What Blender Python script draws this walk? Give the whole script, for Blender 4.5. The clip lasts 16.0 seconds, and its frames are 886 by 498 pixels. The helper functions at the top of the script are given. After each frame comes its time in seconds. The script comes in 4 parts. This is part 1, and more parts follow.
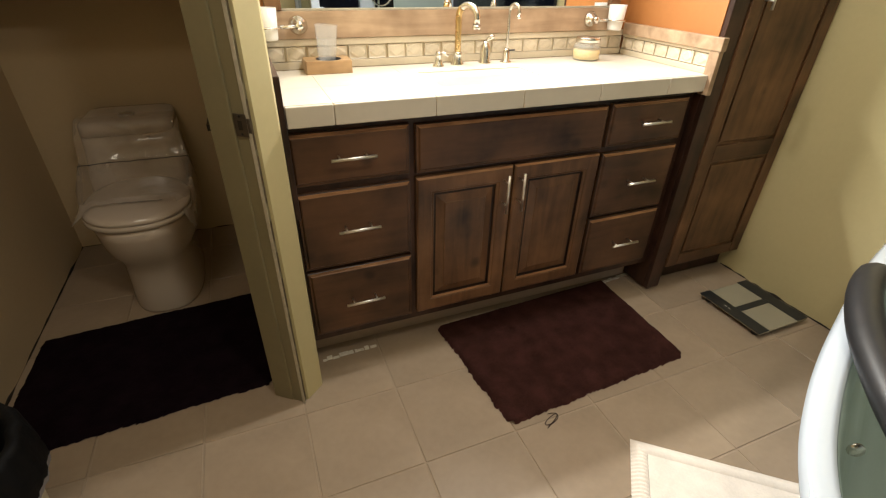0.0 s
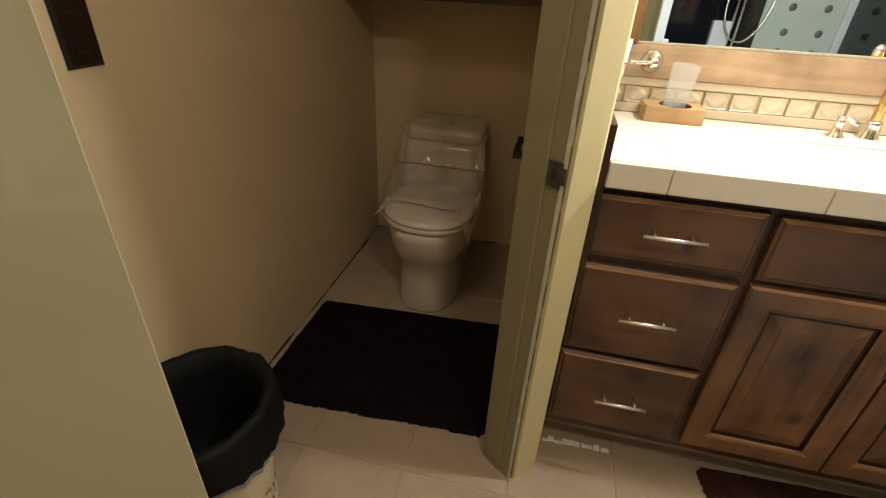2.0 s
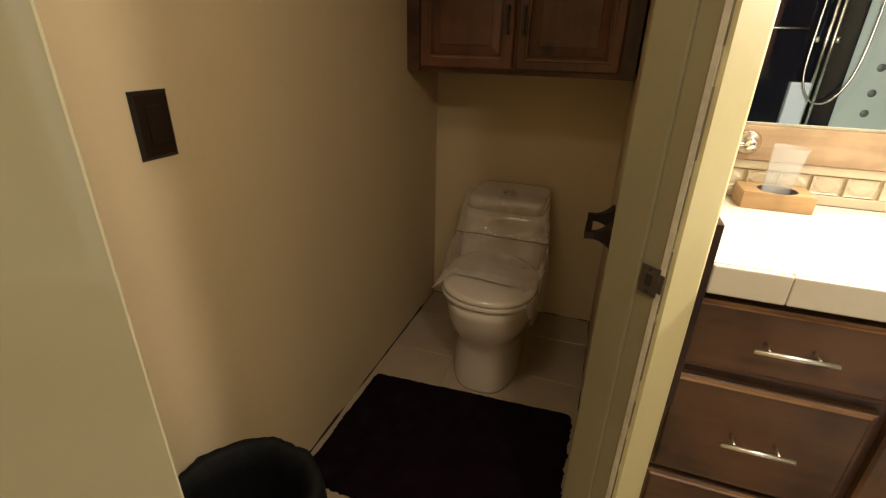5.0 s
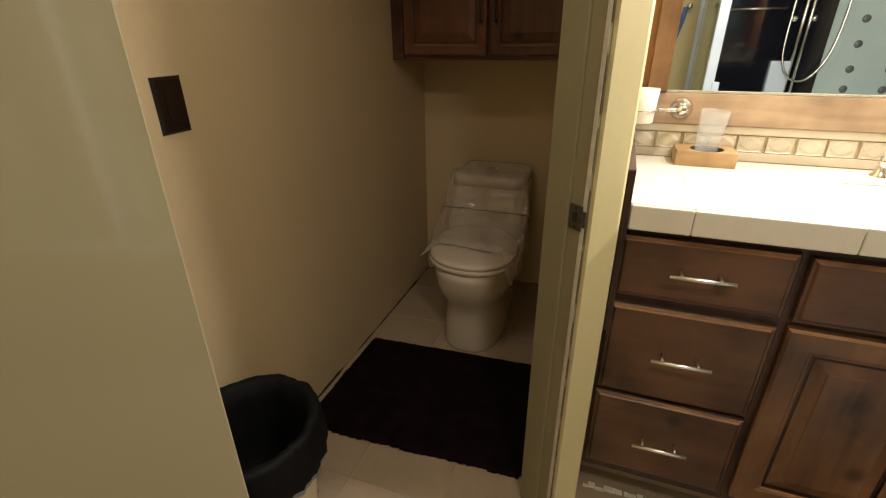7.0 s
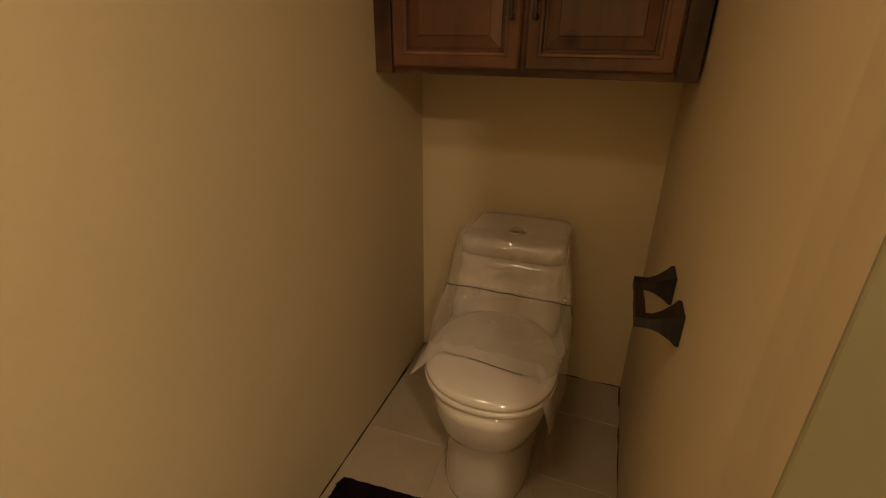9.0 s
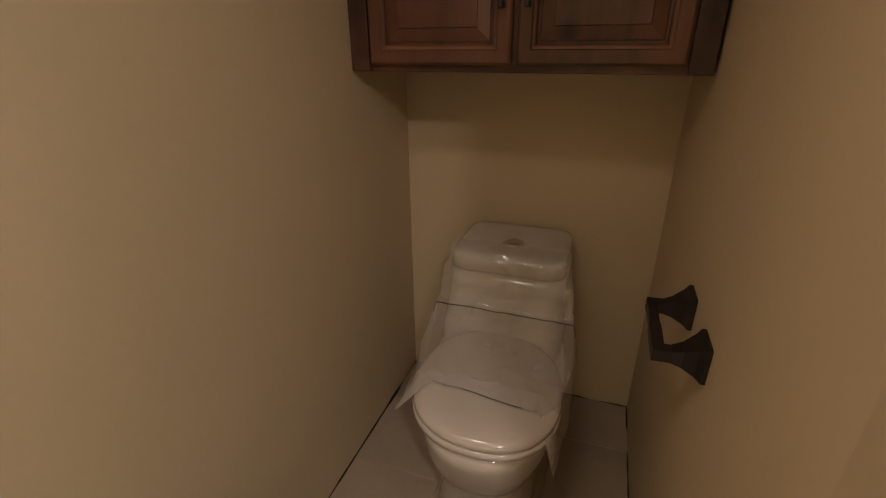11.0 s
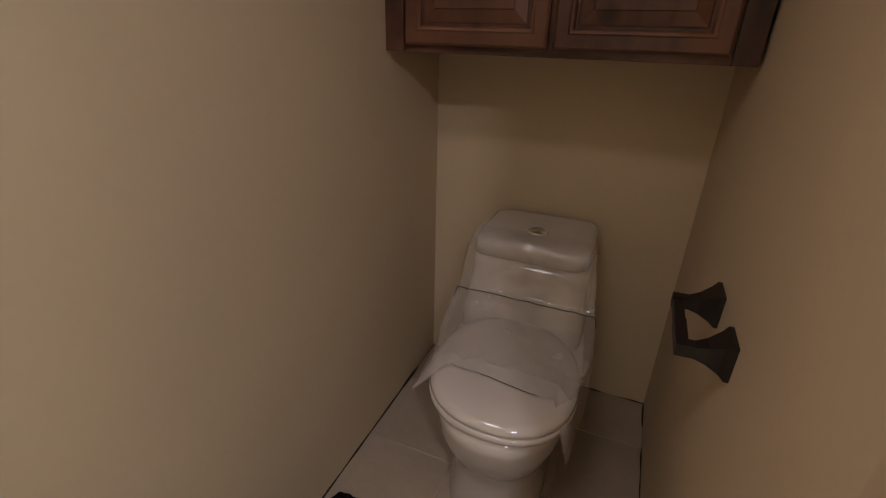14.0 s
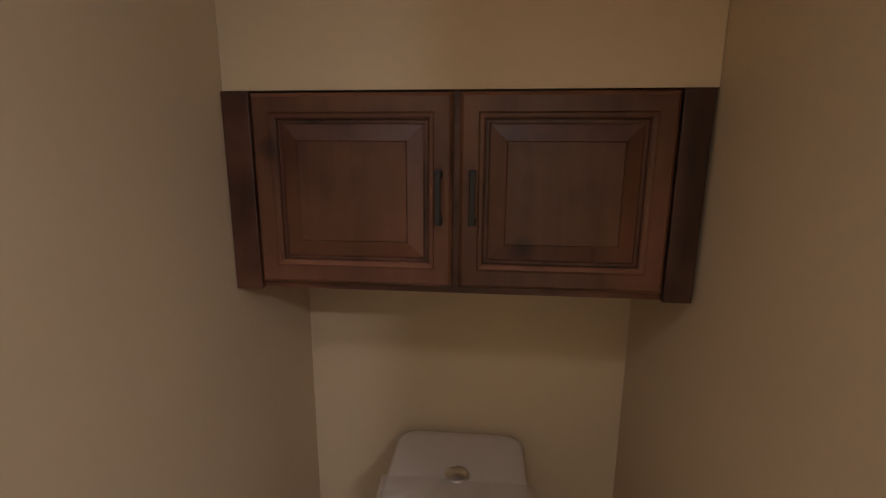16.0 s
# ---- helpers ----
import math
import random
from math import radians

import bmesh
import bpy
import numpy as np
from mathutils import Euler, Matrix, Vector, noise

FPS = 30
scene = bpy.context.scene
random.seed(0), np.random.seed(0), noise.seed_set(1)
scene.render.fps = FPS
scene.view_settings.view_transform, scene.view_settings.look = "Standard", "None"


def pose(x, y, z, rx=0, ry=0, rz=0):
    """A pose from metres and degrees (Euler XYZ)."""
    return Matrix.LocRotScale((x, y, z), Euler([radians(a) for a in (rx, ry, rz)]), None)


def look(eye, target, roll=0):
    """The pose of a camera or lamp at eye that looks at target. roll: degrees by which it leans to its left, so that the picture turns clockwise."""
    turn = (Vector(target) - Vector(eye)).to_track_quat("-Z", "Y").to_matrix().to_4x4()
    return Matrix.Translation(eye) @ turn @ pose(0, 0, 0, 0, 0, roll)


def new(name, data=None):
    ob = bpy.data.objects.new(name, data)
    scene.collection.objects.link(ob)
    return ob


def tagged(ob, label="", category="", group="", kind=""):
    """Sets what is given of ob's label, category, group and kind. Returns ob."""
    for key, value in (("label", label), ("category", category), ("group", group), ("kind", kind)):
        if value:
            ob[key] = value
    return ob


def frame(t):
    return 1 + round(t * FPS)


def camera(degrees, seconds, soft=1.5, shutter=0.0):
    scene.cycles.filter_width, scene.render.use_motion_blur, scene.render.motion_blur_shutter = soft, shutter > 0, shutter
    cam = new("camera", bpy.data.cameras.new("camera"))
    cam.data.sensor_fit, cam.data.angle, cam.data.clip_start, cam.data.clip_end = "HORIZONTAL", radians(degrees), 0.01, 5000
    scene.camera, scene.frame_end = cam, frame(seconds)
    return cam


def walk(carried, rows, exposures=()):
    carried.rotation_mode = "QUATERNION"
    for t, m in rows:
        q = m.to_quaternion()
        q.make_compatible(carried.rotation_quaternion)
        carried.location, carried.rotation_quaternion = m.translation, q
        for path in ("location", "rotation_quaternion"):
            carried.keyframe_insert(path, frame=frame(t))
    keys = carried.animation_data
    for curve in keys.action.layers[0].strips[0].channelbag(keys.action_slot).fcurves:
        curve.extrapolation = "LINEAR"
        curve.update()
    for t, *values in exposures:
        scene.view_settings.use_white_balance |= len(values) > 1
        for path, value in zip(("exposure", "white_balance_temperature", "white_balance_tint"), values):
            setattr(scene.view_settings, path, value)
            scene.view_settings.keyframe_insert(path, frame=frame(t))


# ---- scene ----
cam = camera(87.5, 16.0, 1.2)
PATH = [
    (0, (0.001, 0.025, 1.198), (0.659, 1.596, 0.149), 1.4),
    (0.5, (-0.038, 0.051, 1.198), (0.499, 1.665, 0.146), 1.5),
    (1, (-0.008, 0.134, 1.189), (0.287, 1.824, 0.163), 1.4),
    (1.5, (-0.012, 0.21, 1.191), (-0.093, 1.918, 0.153), 1.9),
    (2, (-0.053, 0.291, 1.187), (-0.412, 1.982, 0.181), 2.8),
    (2.5, (-0.108, 0.39, 1.193), (-0.58, 2.079, 0.233), 2.7),
    (3, (-0.155, 0.438, 1.201), (-0.648, 2.138, 0.27), 1.5),
    (5.5, (-0.094, 0.354, 1.23), (-0.741, 2.065, 0.42), 0.1),
    (6, (-0.012, 0.256, 1.205), (-0.675, 1.921, 0.317), -2.8),
    (6.5, (0.017, 0.231, 1.219), (-0.609, 1.928, 0.365), -2.4),
    (7, (0.02, 0.24, 1.214), (-0.605, 1.942, 0.37), -0.6),
    (7.5, (-0.009, 0.339, 1.211), (-0.668, 2.045, 0.4), 1.4),
    (8, (-0.121, 0.522, 1.224), (-0.804, 2.214, 0.407), 1.6),
    (8.5, (-0.192, 0.676, 1.206), (-0.898, 2.348, 0.366), 0.2),
    (9, (-0.234, 0.881, 1.199), (-0.851, 2.598, 0.381), 0.6),
    (9.5, (-0.26, 1.018, 1.178), (-0.833, 2.753, 0.367), -0.8),
    (12, (-0.244, 0.996, 1.179), (-0.871, 2.716, 0.373), 0.0),
    (12.5, (-0.2, 0.867, 1.2), (-0.814, 2.583, 0.377), 0.6),
    (13, (-0.211, 0.804, 1.174), (-0.839, 2.486, 0.295), 1.8),
    (13.5, (-0.25, 0.93, 1.177), (-0.942, 2.605, 0.33), 3.6),
    (14, (-0.261, 1.006, 1.169), (-0.944, 2.68, 0.314), 1.5),
    (14.5, (-0.257, 1.066, 1.2), (-0.801, 2.806, 0.377), 0.6),
    (15, (-0.319, 1.172, 1.269), (-0.746, 2.987, 0.544), 0.3),
    (15.5, (-0.386, 1.29, 1.335), (-0.657, 3.196, 0.795), -0.1),
    (16, (-0.417, 1.32, 1.367), (-0.606, 3.268, 0.954), 0.3),
]
EXPOSURES = [(0, -0.38, 5700, 10), (1.5, -0.28, 5700, 10), (3, 0.02, 6000, 10), (5.5, 0.03, 6100, 10), (6.0, -0.02, 6000, 10), (6.5, -0.18, 5800, 10), (7.5, -0.15, 5800, 10), (8.5, 0.10, 6900, 12),
             (9.0, 0.46, 7400, 15), (9.7, 0.50, 7200, 16), (11.8, 0.47, 4800, 21), (14, 0.47, 4800, 22), (15, 0.52, 4800, 22), (16, 0.70, 4800, 22)]
walk(cam, [(t, look(eye, target, roll)) for t, eye, target, roll in PATH], EXPOSURES)

# ---- light ----
world = bpy.data.worlds.new("night")
scene.world = world
world.use_nodes = True
world.node_tree.nodes["Background"].inputs[0].default_value = (0.02, 0.022, 0.03, 1)
world.node_tree.nodes["Background"].inputs[1].default_value = 0.2

CEIL = 2.25
XL, XP, XR = -0.872, -0.067, 1.957      # alcove left wall, partition's alcove face, room's far right wall
YB, YV, YR = 2.428, 1.655, -1.30        # alcove back wall, vanity wall, rear wall
TOP = 0.90                              # counter top


def area_lamp(name, where, target, size, power, colour, size_y=None):
    data = bpy.data.lights.new(name, "AREA")
    data.shape = "RECTANGLE" if size_y else "DISK"
    data.size = size
    if size_y:
        data.size_y = size_y
    data.energy, data.color = power, colour
    ob = new(name, data)
    ob.matrix_world = look(where, target)
    return ob


WARM = (1.0, 0.84, 0.61)
PALE = (1.0, 0.90, 0.73)
# recessed ceiling cans above vanity edge and room, plus two added lamps
# slim unseen lamp added in place of light the mirror throws on the floor
area_lamp("mirror_bounce_lamp", (0.745, 1.600, 1.494), (0.745, 0.60, 1.40), 0.45, 44.0, PALE, 0.05)
area_lamp("vanity_can_light", (0.745, 1.195, CEIL - 0.03), (0.745, 1.195, 0), 0.11, 22, PALE)
area_lamp("room_can_light", (0.45, 0.0, CEIL - 0.03), (0.45, 0.0, 0), 0.15, 12, WARM)
# unseen soft disc added as fill for the alcove walls
area_lamp("entry_fill_light", (-0.62, 0.85, CEIL - 0.03), (-0.62, 0.85, 0), 0.45, 5.4, (1.0, 0.84, 0.60))


# ---- materials ----
def material(name, base, rough=0.6, metal=0.0, vary=0.12, scale=6.0, fine=90.0, bump=0.15, bump_dist=0.002, spec=0.5, island=0.0, transmission=0.0, coat=0.0, rough_vary=0.08):
    m = bpy.data.materials.new(name)
    m.use_nodes = True
    nt = m.node_tree
    n, l = nt.nodes, nt.links
    bsdf = n["Principled BSDF"]
    tc = n.new("ShaderNodeTexCoord")
    big, small = n.new("ShaderNodeTexNoise"), n.new("ShaderNodeTexNoise")
    big.inputs["Scale"].default_value, small.inputs["Scale"].default_value = scale, fine
    big.inputs["Detail"].default_value, small.inputs["Detail"].default_value = 5, 3
    l.new(tc.outputs["Object"], big.inputs["Vector"])
    l.new(tc.outputs["Object"], small.inputs["Vector"])
    add = n.new("ShaderNodeMath")
    add.operation = "MULTIPLY_ADD"
    l.new(small.outputs["Fac"], add.inputs[0])
    add.inputs[1].default_value = 0.4
    l.new(big.outputs["Fac"], add.inputs[2])
    ramp = n.new("ShaderNodeMapRange")
    ramp.inputs["From Min"].default_value, ramp.inputs["From Max"].default_value = 0.4, 1.0
    ramp.inputs["To Min"].default_value, ramp.inputs["To Max"].default_value = 1 - vary, 1 + vary
    l.new(add.outputs[0], ramp.inputs["Value"])
    mul = n.new("ShaderNodeMix")
    mul.data_type, mul.blend_type = "RGBA", "MULTIPLY"
    mul.inputs["Factor"].default_value = 1
    mul.inputs["A"].default_value = (*base, 1)
    last = ramp.outputs[0]
    if island:
        info = n.new("ShaderNodeObjectInfo")
        r2 = n.new("ShaderNodeMapRange")
        r2.inputs["To Min"].default_value, r2.inputs["To Max"].default_value = 1 - island, 1 + island
        l.new(info.outputs["Random"], r2.inputs["Value"])
        mm = n.new("ShaderNodeMath")
        mm.operation = "MULTIPLY"
        l.new(last, mm.inputs[0])
        l.new(r2.outputs[0], mm.inputs[1])
        last = mm.outputs[0]
    l.new(last, mul.inputs["B"])
    l.new(mul.outputs["Result"], bsdf.inputs["Base Color"])
    rr = n.new("ShaderNodeMapRange")
    rr.inputs["To Min"].default_value, rr.inputs["To Max"].default_value = max(rough - rough_vary, 0.02), min(rough + rough_vary, 1)
    l.new(big.outputs["Fac"], rr.inputs["Value"])
    l.new(rr.outputs[0], bsdf.inputs["Roughness"])
    bsdf.inputs["Metallic"].default_value = metal
    bsdf.inputs["Specular IOR Level"].default_value = spec
    bsdf.inputs["Transmission Weight"].default_value = transmission
    bsdf.inputs["Coat Weight"].default_value = coat
    if bump:
        b = n.new("ShaderNodeBump")
        b.inputs["Strength"].default_value, b.inputs["Distance"].default_value = bump, bump_dist
        l.new(add.outputs[0], b.inputs["Height"])
        l.new(b.outputs[0], bsdf.inputs["Normal"])
    return m


def wood(name, dark, light, along="Z", rough=0.38, knots=True, seed=0.0, figure=1.0, cloudy=9.0):
    """Stained knotty alder: grain along one axis, cloudy stain, dark knots."""
    m = bpy.data.materials.new(name)
    m.use_nodes = True
    nt = m.node_tree
    n, l = nt.nodes, nt.links
    bsdf = n["Principled BSDF"]
    tc, mp = n.new("ShaderNodeTexCoord"), n.new("ShaderNodeMapping")
    info = n.new("ShaderNodeObjectInfo")
    off = n.new("ShaderNodeVectorMath")
    off.operation = "SCALE"
    off.inputs[0].default_value = (7.3, 3.1, 5.7)
    l.new(info.outputs["Random"], off.inputs["Scale"])
    put = n.new("ShaderNodeVectorMath")
    put.operation = "ADD"
    l.new(tc.outputs["Object"], put.inputs[0])
    l.new(off.outputs[0], put.inputs[1])
    l.new(put.outputs[0], mp.inputs["Vector"])
    stretch = [30.0, 30.0, 30.0]
    stretch["XYZ".index(along)] = 3.4
    mp.inputs["Scale"].default_value = stretch
    mp.inputs["Location"].default_value = (seed, seed * 0.7, seed * 1.3)
    grain = n.new("ShaderNodeTexNoise")
    grain.inputs["Scale"].default_value, grain.inputs["Detail"].default_value, grain.inputs["Distortion"].default_value = 1.0, 6, 0.6
    l.new(mp.outputs[0], grain.inputs["Vector"])
    cloud = n.new("ShaderNodeTexNoise")
    cloud.inputs["Scale"].default_value, cloud.inputs["Detail"].default_value = cloudy, 4
    l.new(put.outputs[0], cloud.inputs["Vector"])
    mix = n.new("ShaderNodeMath")
    mix.operation = "MULTIPLY_ADD"
    l.new(cloud.outputs["Fac"], mix.inputs[0])
    mix.inputs[1].default_value = 1.35
    weigh = n.new("ShaderNodeMath")
    weigh.operation = "MULTIPLY"
    weigh.inputs[1].default_value = figure
    l.new(grain.outputs["Fac"], weigh.inputs[0])
    l.new(weigh.outputs[0], mix.inputs[2])
    cr = n.new("ShaderNodeValToRGB")
    lift = 1.48 if knots else 1.25
    cr.color_ramp.elements[0].color = (*dark, 1)
    cr.color_ramp.elements[1].color = (*(min(c * lift, 0.7) for c in light), 1)
    spread = n.new("ShaderNodeMapRange")
    spread.inputs["From Min"].default_value, spread.inputs["From Max"].default_value = 0.28 + 0.5 * figure, 1.05 + 0.5 * figure
    l.new(mix.outputs[0], spread.inputs["Value"])
    l.new(spread.outputs[0], cr.inputs[0])
    colour = cr.outputs[0]
    if knots:
        vo = n.new("ShaderNodeTexVoronoi")
        vo.inputs["Scale"].default_value = 6.5
        l.new(put.outputs[0], vo.inputs["Vector"])
        kr = n.new("ShaderNodeMapRange")
        kr.inputs["From Min"].default_value, kr.inputs["From Max"].default_value = 0.05, 0.17
        kr.inputs["To Min"].default_value, kr.inputs["To Max"].default_value = 0.42, 1.0
        l.new(vo.outputs["Distance"], kr.inputs["Value"])
        km = n.new("ShaderNodeMix")
        km.data_type, km.blend_type = "RGBA", "MULTIPLY"
        km.inputs["Factor"].default_value = 1
        l.new(colour, km.inputs["A"])
        l.new(kr.outputs[0], km.inputs["B"])
        colour = km.outputs["Result"]
    l.new(colour, bsdf.inputs["Base Color"])
    bsdf.inputs["Roughness"].default_value = rough
    bsdf.inputs["Specular IOR Level"].default_value = 0.4
    b = n.new("ShaderNodeBump")
    b.inputs["Strength"].default_value, b.inputs["Distance"].default_value = 0.25, 0.001
    l.new(grain.outputs["Fac"], b.inputs["Height"])
    l.new(b.outputs[0], bsdf.inputs["Normal"])
    return m


def glass(name, colour, rough=0.0, ior=1.45):
    m = bpy.data.materials.new(name)
    m.use_nodes = True
    b = m.node_tree.nodes["Principled BSDF"]
    b.inputs["Base Color"].default_value = (*colour, 1)
    b.inputs["Roughness"].default_value, b.inputs["IOR"].default_value = rough, ior
    b.inputs["Transmission Weight"].default_value = 1
    return m


WALL = material("wall_paint", (0.56, 0.44, 0.27), 0.55, vary=0.05, scale=2.2, fine=60, bump=0.25, bump_dist=0.0012, spec=0.35)
OLIVE = material("olive_cream_paint", (0.53, 0.46, 0.245), 0.5, vary=0.05, scale=2.2, fine=60, bump=0.2, bump_dist=0.0012, spec=0.35)
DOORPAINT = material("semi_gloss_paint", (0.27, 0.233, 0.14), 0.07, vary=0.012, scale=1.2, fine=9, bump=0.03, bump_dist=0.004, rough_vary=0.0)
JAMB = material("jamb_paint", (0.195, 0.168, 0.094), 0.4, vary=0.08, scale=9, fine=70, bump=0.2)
PRIMER = material("bare_primer", (0.44, 0.40, 0.31), 0.6, vary=0.2, scale=30, fine=120, bump=0.4)
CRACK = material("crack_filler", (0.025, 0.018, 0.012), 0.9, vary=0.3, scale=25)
JOINTCRACK = material("plaster_crack", (0.15, 0.115, 0.07), 0.9, vary=0.4, scale=25)
CEILING = material("ceiling_paint", (0.70, 0.64, 0.52), 0.8, vary=0.03)
ORANGE = material("terracotta_paint", (0.40, 0.165, 0.045), 0.5, vary=0.08, scale=3, fine=50, bump=0.3)
TILE = material("floor_tile", (0.325, 0.252, 0.178), 0.33, vary=0.14, scale=5, fine=45, bump=0.12, island=0.06)
GROUT = material("floor_grout", (0.35, 0.275, 0.197), 0.85, vary=0.18, scale=8)
COUNTER = material("counter_tile", (0.72, 0.66, 0.56), 0.22, vary=0.05, scale=7, fine=60, bump=0.05)
COUNTERGROUT = material("counter_grout", (0.66, 0.60, 0.50), 0.8, vary=0.1)
SINK = material("sink_glaze", (0.78, 0.72, 0.62), 0.18, vary=0.04, scale=4, bump=0)
DARKWOOD = wood("stained_alder", (0.022, 0.0105, 0.0055), (0.098, 0.048, 0.023), "X", figure=0.6, cloudy=6.0)
DARKWOODV = wood("stained_alder_upright", (0.018, 0.0088, 0.0046), (0.155, 0.078, 0.035), "Z", seed=3.0, figure=0.6, cloudy=5.0)
FRAMEWOOD = wood("stained_alder_frame", (0.013, 0.006, 0.004), (0.050, 0.023, 0.014), "Z", seed=5.0)
REDWOOD = wood("stained_alder_red", (0.046, 0.0185, 0.009), (0.118, 0.049, 0.023), "Z", seed=8.0, figure=0.45, cloudy=5.0)
REDWOODDARK = wood("stained_alder_burl_shade", (0.014, 0.006, 0.004), (0.085, 0.035, 0.018), "Z", seed=12.0, figure=0.6)
REDWOODH = wood("stained_alder_red_flat", (0.045, 0.018, 0.010), (0.108, 0.045, 0.023), "X", seed=9.0)
# red wood lightened for upward edges, a highlight put into the colour
EDGELITRED = wood("lit_red_edge", (0.09, 0.036, 0.017), (0.17, 0.072, 0.034), "X", knots=False, seed=6.0)
# glaze in grooves and edge steps, darkened so its colour also carries their shade
GLAZESHADE = wood("dark_glaze_shade", (0.009, 0.0045, 0.003), (0.035, 0.016, 0.009), "X", knots=False)
# lighter wood whose colour carries the overhead highlight on upward edges
EDGELIT = wood("lit_edge_wood", (0.16, 0.075, 0.032), (0.34, 0.18, 0.08), "X", knots=False)
MIRRORWOOD = wood("mirror_frame_wood", (0.11, 0.055, 0.024), (0.24, 0.13, 0.06), "Z", knots=False, seed=7.0)
BOARD = wood("pale_wood_trim", (0.27, 0.175, 0.105), (0.44, 0.315, 0.205), "X", knots=False, seed=2.0)
BLOCKWOOD = wood("oak_block", (0.32, 0.19, 0.085), (0.52, 0.345, 0.175), "X", knots=False, seed=4.0)
RUG = material("maroon_pile", (0.072, 0.028, 0.023), 0.95, vary=0.45, scale=16, fine=240, bump=1.0, bump_dist=0.006, spec=0.1)
RUGDARK = material("dark_plum_pile", (0.017, 0.009, 0.013), 0.97, vary=0.4, scale=16, fine=240, bump=1.0, bump_dist=0.006, spec=0.05)
CHROME = material("brushed_nickel", (0.72, 0.69, 0.63), 0.24, metal=1, vary=0.05, scale=20, bump=0.03)
HANDLE = material("satin_nickel", (0.80, 0.77, 0.71), 0.36, metal=1, vary=0.04, scale=20, bump=0.02)
BRASS = material("worn_brass", (0.62, 0.44, 0.19), 0.28, metal=1, vary=0.15, scale=25, bump=0.03)
BRONZE = material("oil_rubbed_bronze", (0.012, 0.008, 0.0065), 0.42, vary=0.3, scale=40, fine=150, bump=0.1)
SWITCH = material("brown_plastic", (0.012, 0.006, 0.004), 0.3, vary=0.1, bump=0.02)
CERAMIC = material("white_ceramic", (0.56, 0.485, 0.405), 0.12, vary=0.02, scale=4, bump=0, coat=0.3)
ACRYLIC = material("white_acrylic", (0.56, 0.62, 0.70), 0.10, vary=0.02, bump=0, coat=0.3)
# shaded copy of the tub's white acrylic, its shade put into the colour
TUBINSIDE = material("shaded_acrylic", (0.36, 0.44, 0.40), 0.2, vary=0.04, bump=0)
RUBBER = material("black_rubber", (0.022, 0.022, 0.024), 0.45, vary=0.12, scale=30, bump=0.08)
BLACKGLASS = material("black_glass", (0.006, 0.007, 0.012), 0.06, vary=0.1, bump=0)
MILKGLASS = material("pale_glass_panel", (0.46, 0.54, 0.52), 0.12, vary=0.05, bump=0)
CREAM = material("cream_enamel", (0.66, 0.57, 0.39), 0.35, vary=0.06, scale=12, bump=0.03)
BAG = material("black_bin_bag", (0.0020, 0.0020, 0.0024), 0.68, vary=0.2, scale=14, fine=60, bump=0.5, bump_dist=0.006, spec=0.18)
BAGGREY = material("grey_bag_hem", (0.20, 0.20, 0.22), 0.35, vary=0.1, bump=0.3)
MATCLOTH = material("white_bath_mat", (0.84, 0.77, 0.69), 0.92, vary=0.10, scale=20, fine=200, bump=0.6, bump_dist=0.003)
SPLASH = material("relief_tile", (0.64, 0.56, 0.42), 0.32, vary=0.14, scale=25, fine=120, bump=0.25, island=0.10)
JOINT = material("golden_tile_joint", (0.50, 0.41, 0.26), 0.7, vary=0.2, scale=30)
LINER = material("tile_liner", (0.62, 0.54, 0.40), 0.35, vary=0.07, scale=15, bump=0.1)
WAX = material("yellow_wax", (0.75, 0.58, 0.22), 0.5, vary=0.05, bump=0.05)
JETGREY = material("grey_jet_plastic", (0.13, 0.14, 0.14), 0.35, vary=0.1, bump=0.03)
CHARCOAL = material("charcoal_bar", (0.014, 0.016, 0.018), 0.4, vary=0.15, bump=0.05)
SCALEGLASS = material("frosted_scale_plate", (0.30, 0.275, 0.20), 0.1, vary=0.03, bump=0)
MARK = material("printed_mark", (0.4, 0.4, 0.4), 0.5, bump=0)
DECAL = material("gold_leaf_decal", (0.16, 0.09, 0.03), 0.5, vary=0.3, bump=0)
def film_like(name, white, share, rough=0.4):
    """Thin milky plastic: part see-through, part white."""
    m = bpy.data.materials.new(name)
    m.use_nodes = True
    n, l = m.node_tree.nodes, m.node_tree.links
    t, mx = n.new("ShaderNodeBsdfTransparent"), n.new("ShaderNodeMixShader")
    p = n["Principled BSDF"]
    p.inputs["Base Color"].default_value, p.inputs["Roughness"].default_value = (*white, 1), rough
    mx.inputs[0].default_value = share
    l.new(t.outputs[0], mx.inputs[1])
    l.new(p.outputs[0], mx.inputs[2])
    l.new(mx.outputs[0], n["Material Output"].inputs["Surface"])
    return m


DOUBLEFILM = film_like("doubled_film", (0.66, 0.58, 0.50), 0.48, 0.12)
FROST = film_like("frosted_plastic", (0.74, 0.75, 0.76), 0.20, 0.3)
WHITECUP = material("white_frosted_cup", (0.82, 0.80, 0.76), 0.3, vary=0.03, bump=0)
JARGLASS = film_like("clear_jar_glass", (0.75, 0.76, 0.72), 0.16, 0.03)
MIRROR = bpy.data.materials.new("mirror_silver")
MIRROR.use_nodes = True
MIRROR.node_tree.nodes["Principled BSDF"].inputs["Base Color"].default_value = (0.86, 0.88, 0.87, 1)
MIRROR.node_tree.nodes["Principled BSDF"].inputs["Metallic"].default_value = 1
MIRROR.node_tree.nodes["Principled BSDF"].inputs["Roughness"].default_value = 0.0
WRAP = bpy.data.materials.new("clear_plastic_wrap")
WRAP.use_nodes = True
wn, wl = WRAP.node_tree.nodes, WRAP.node_tree.links
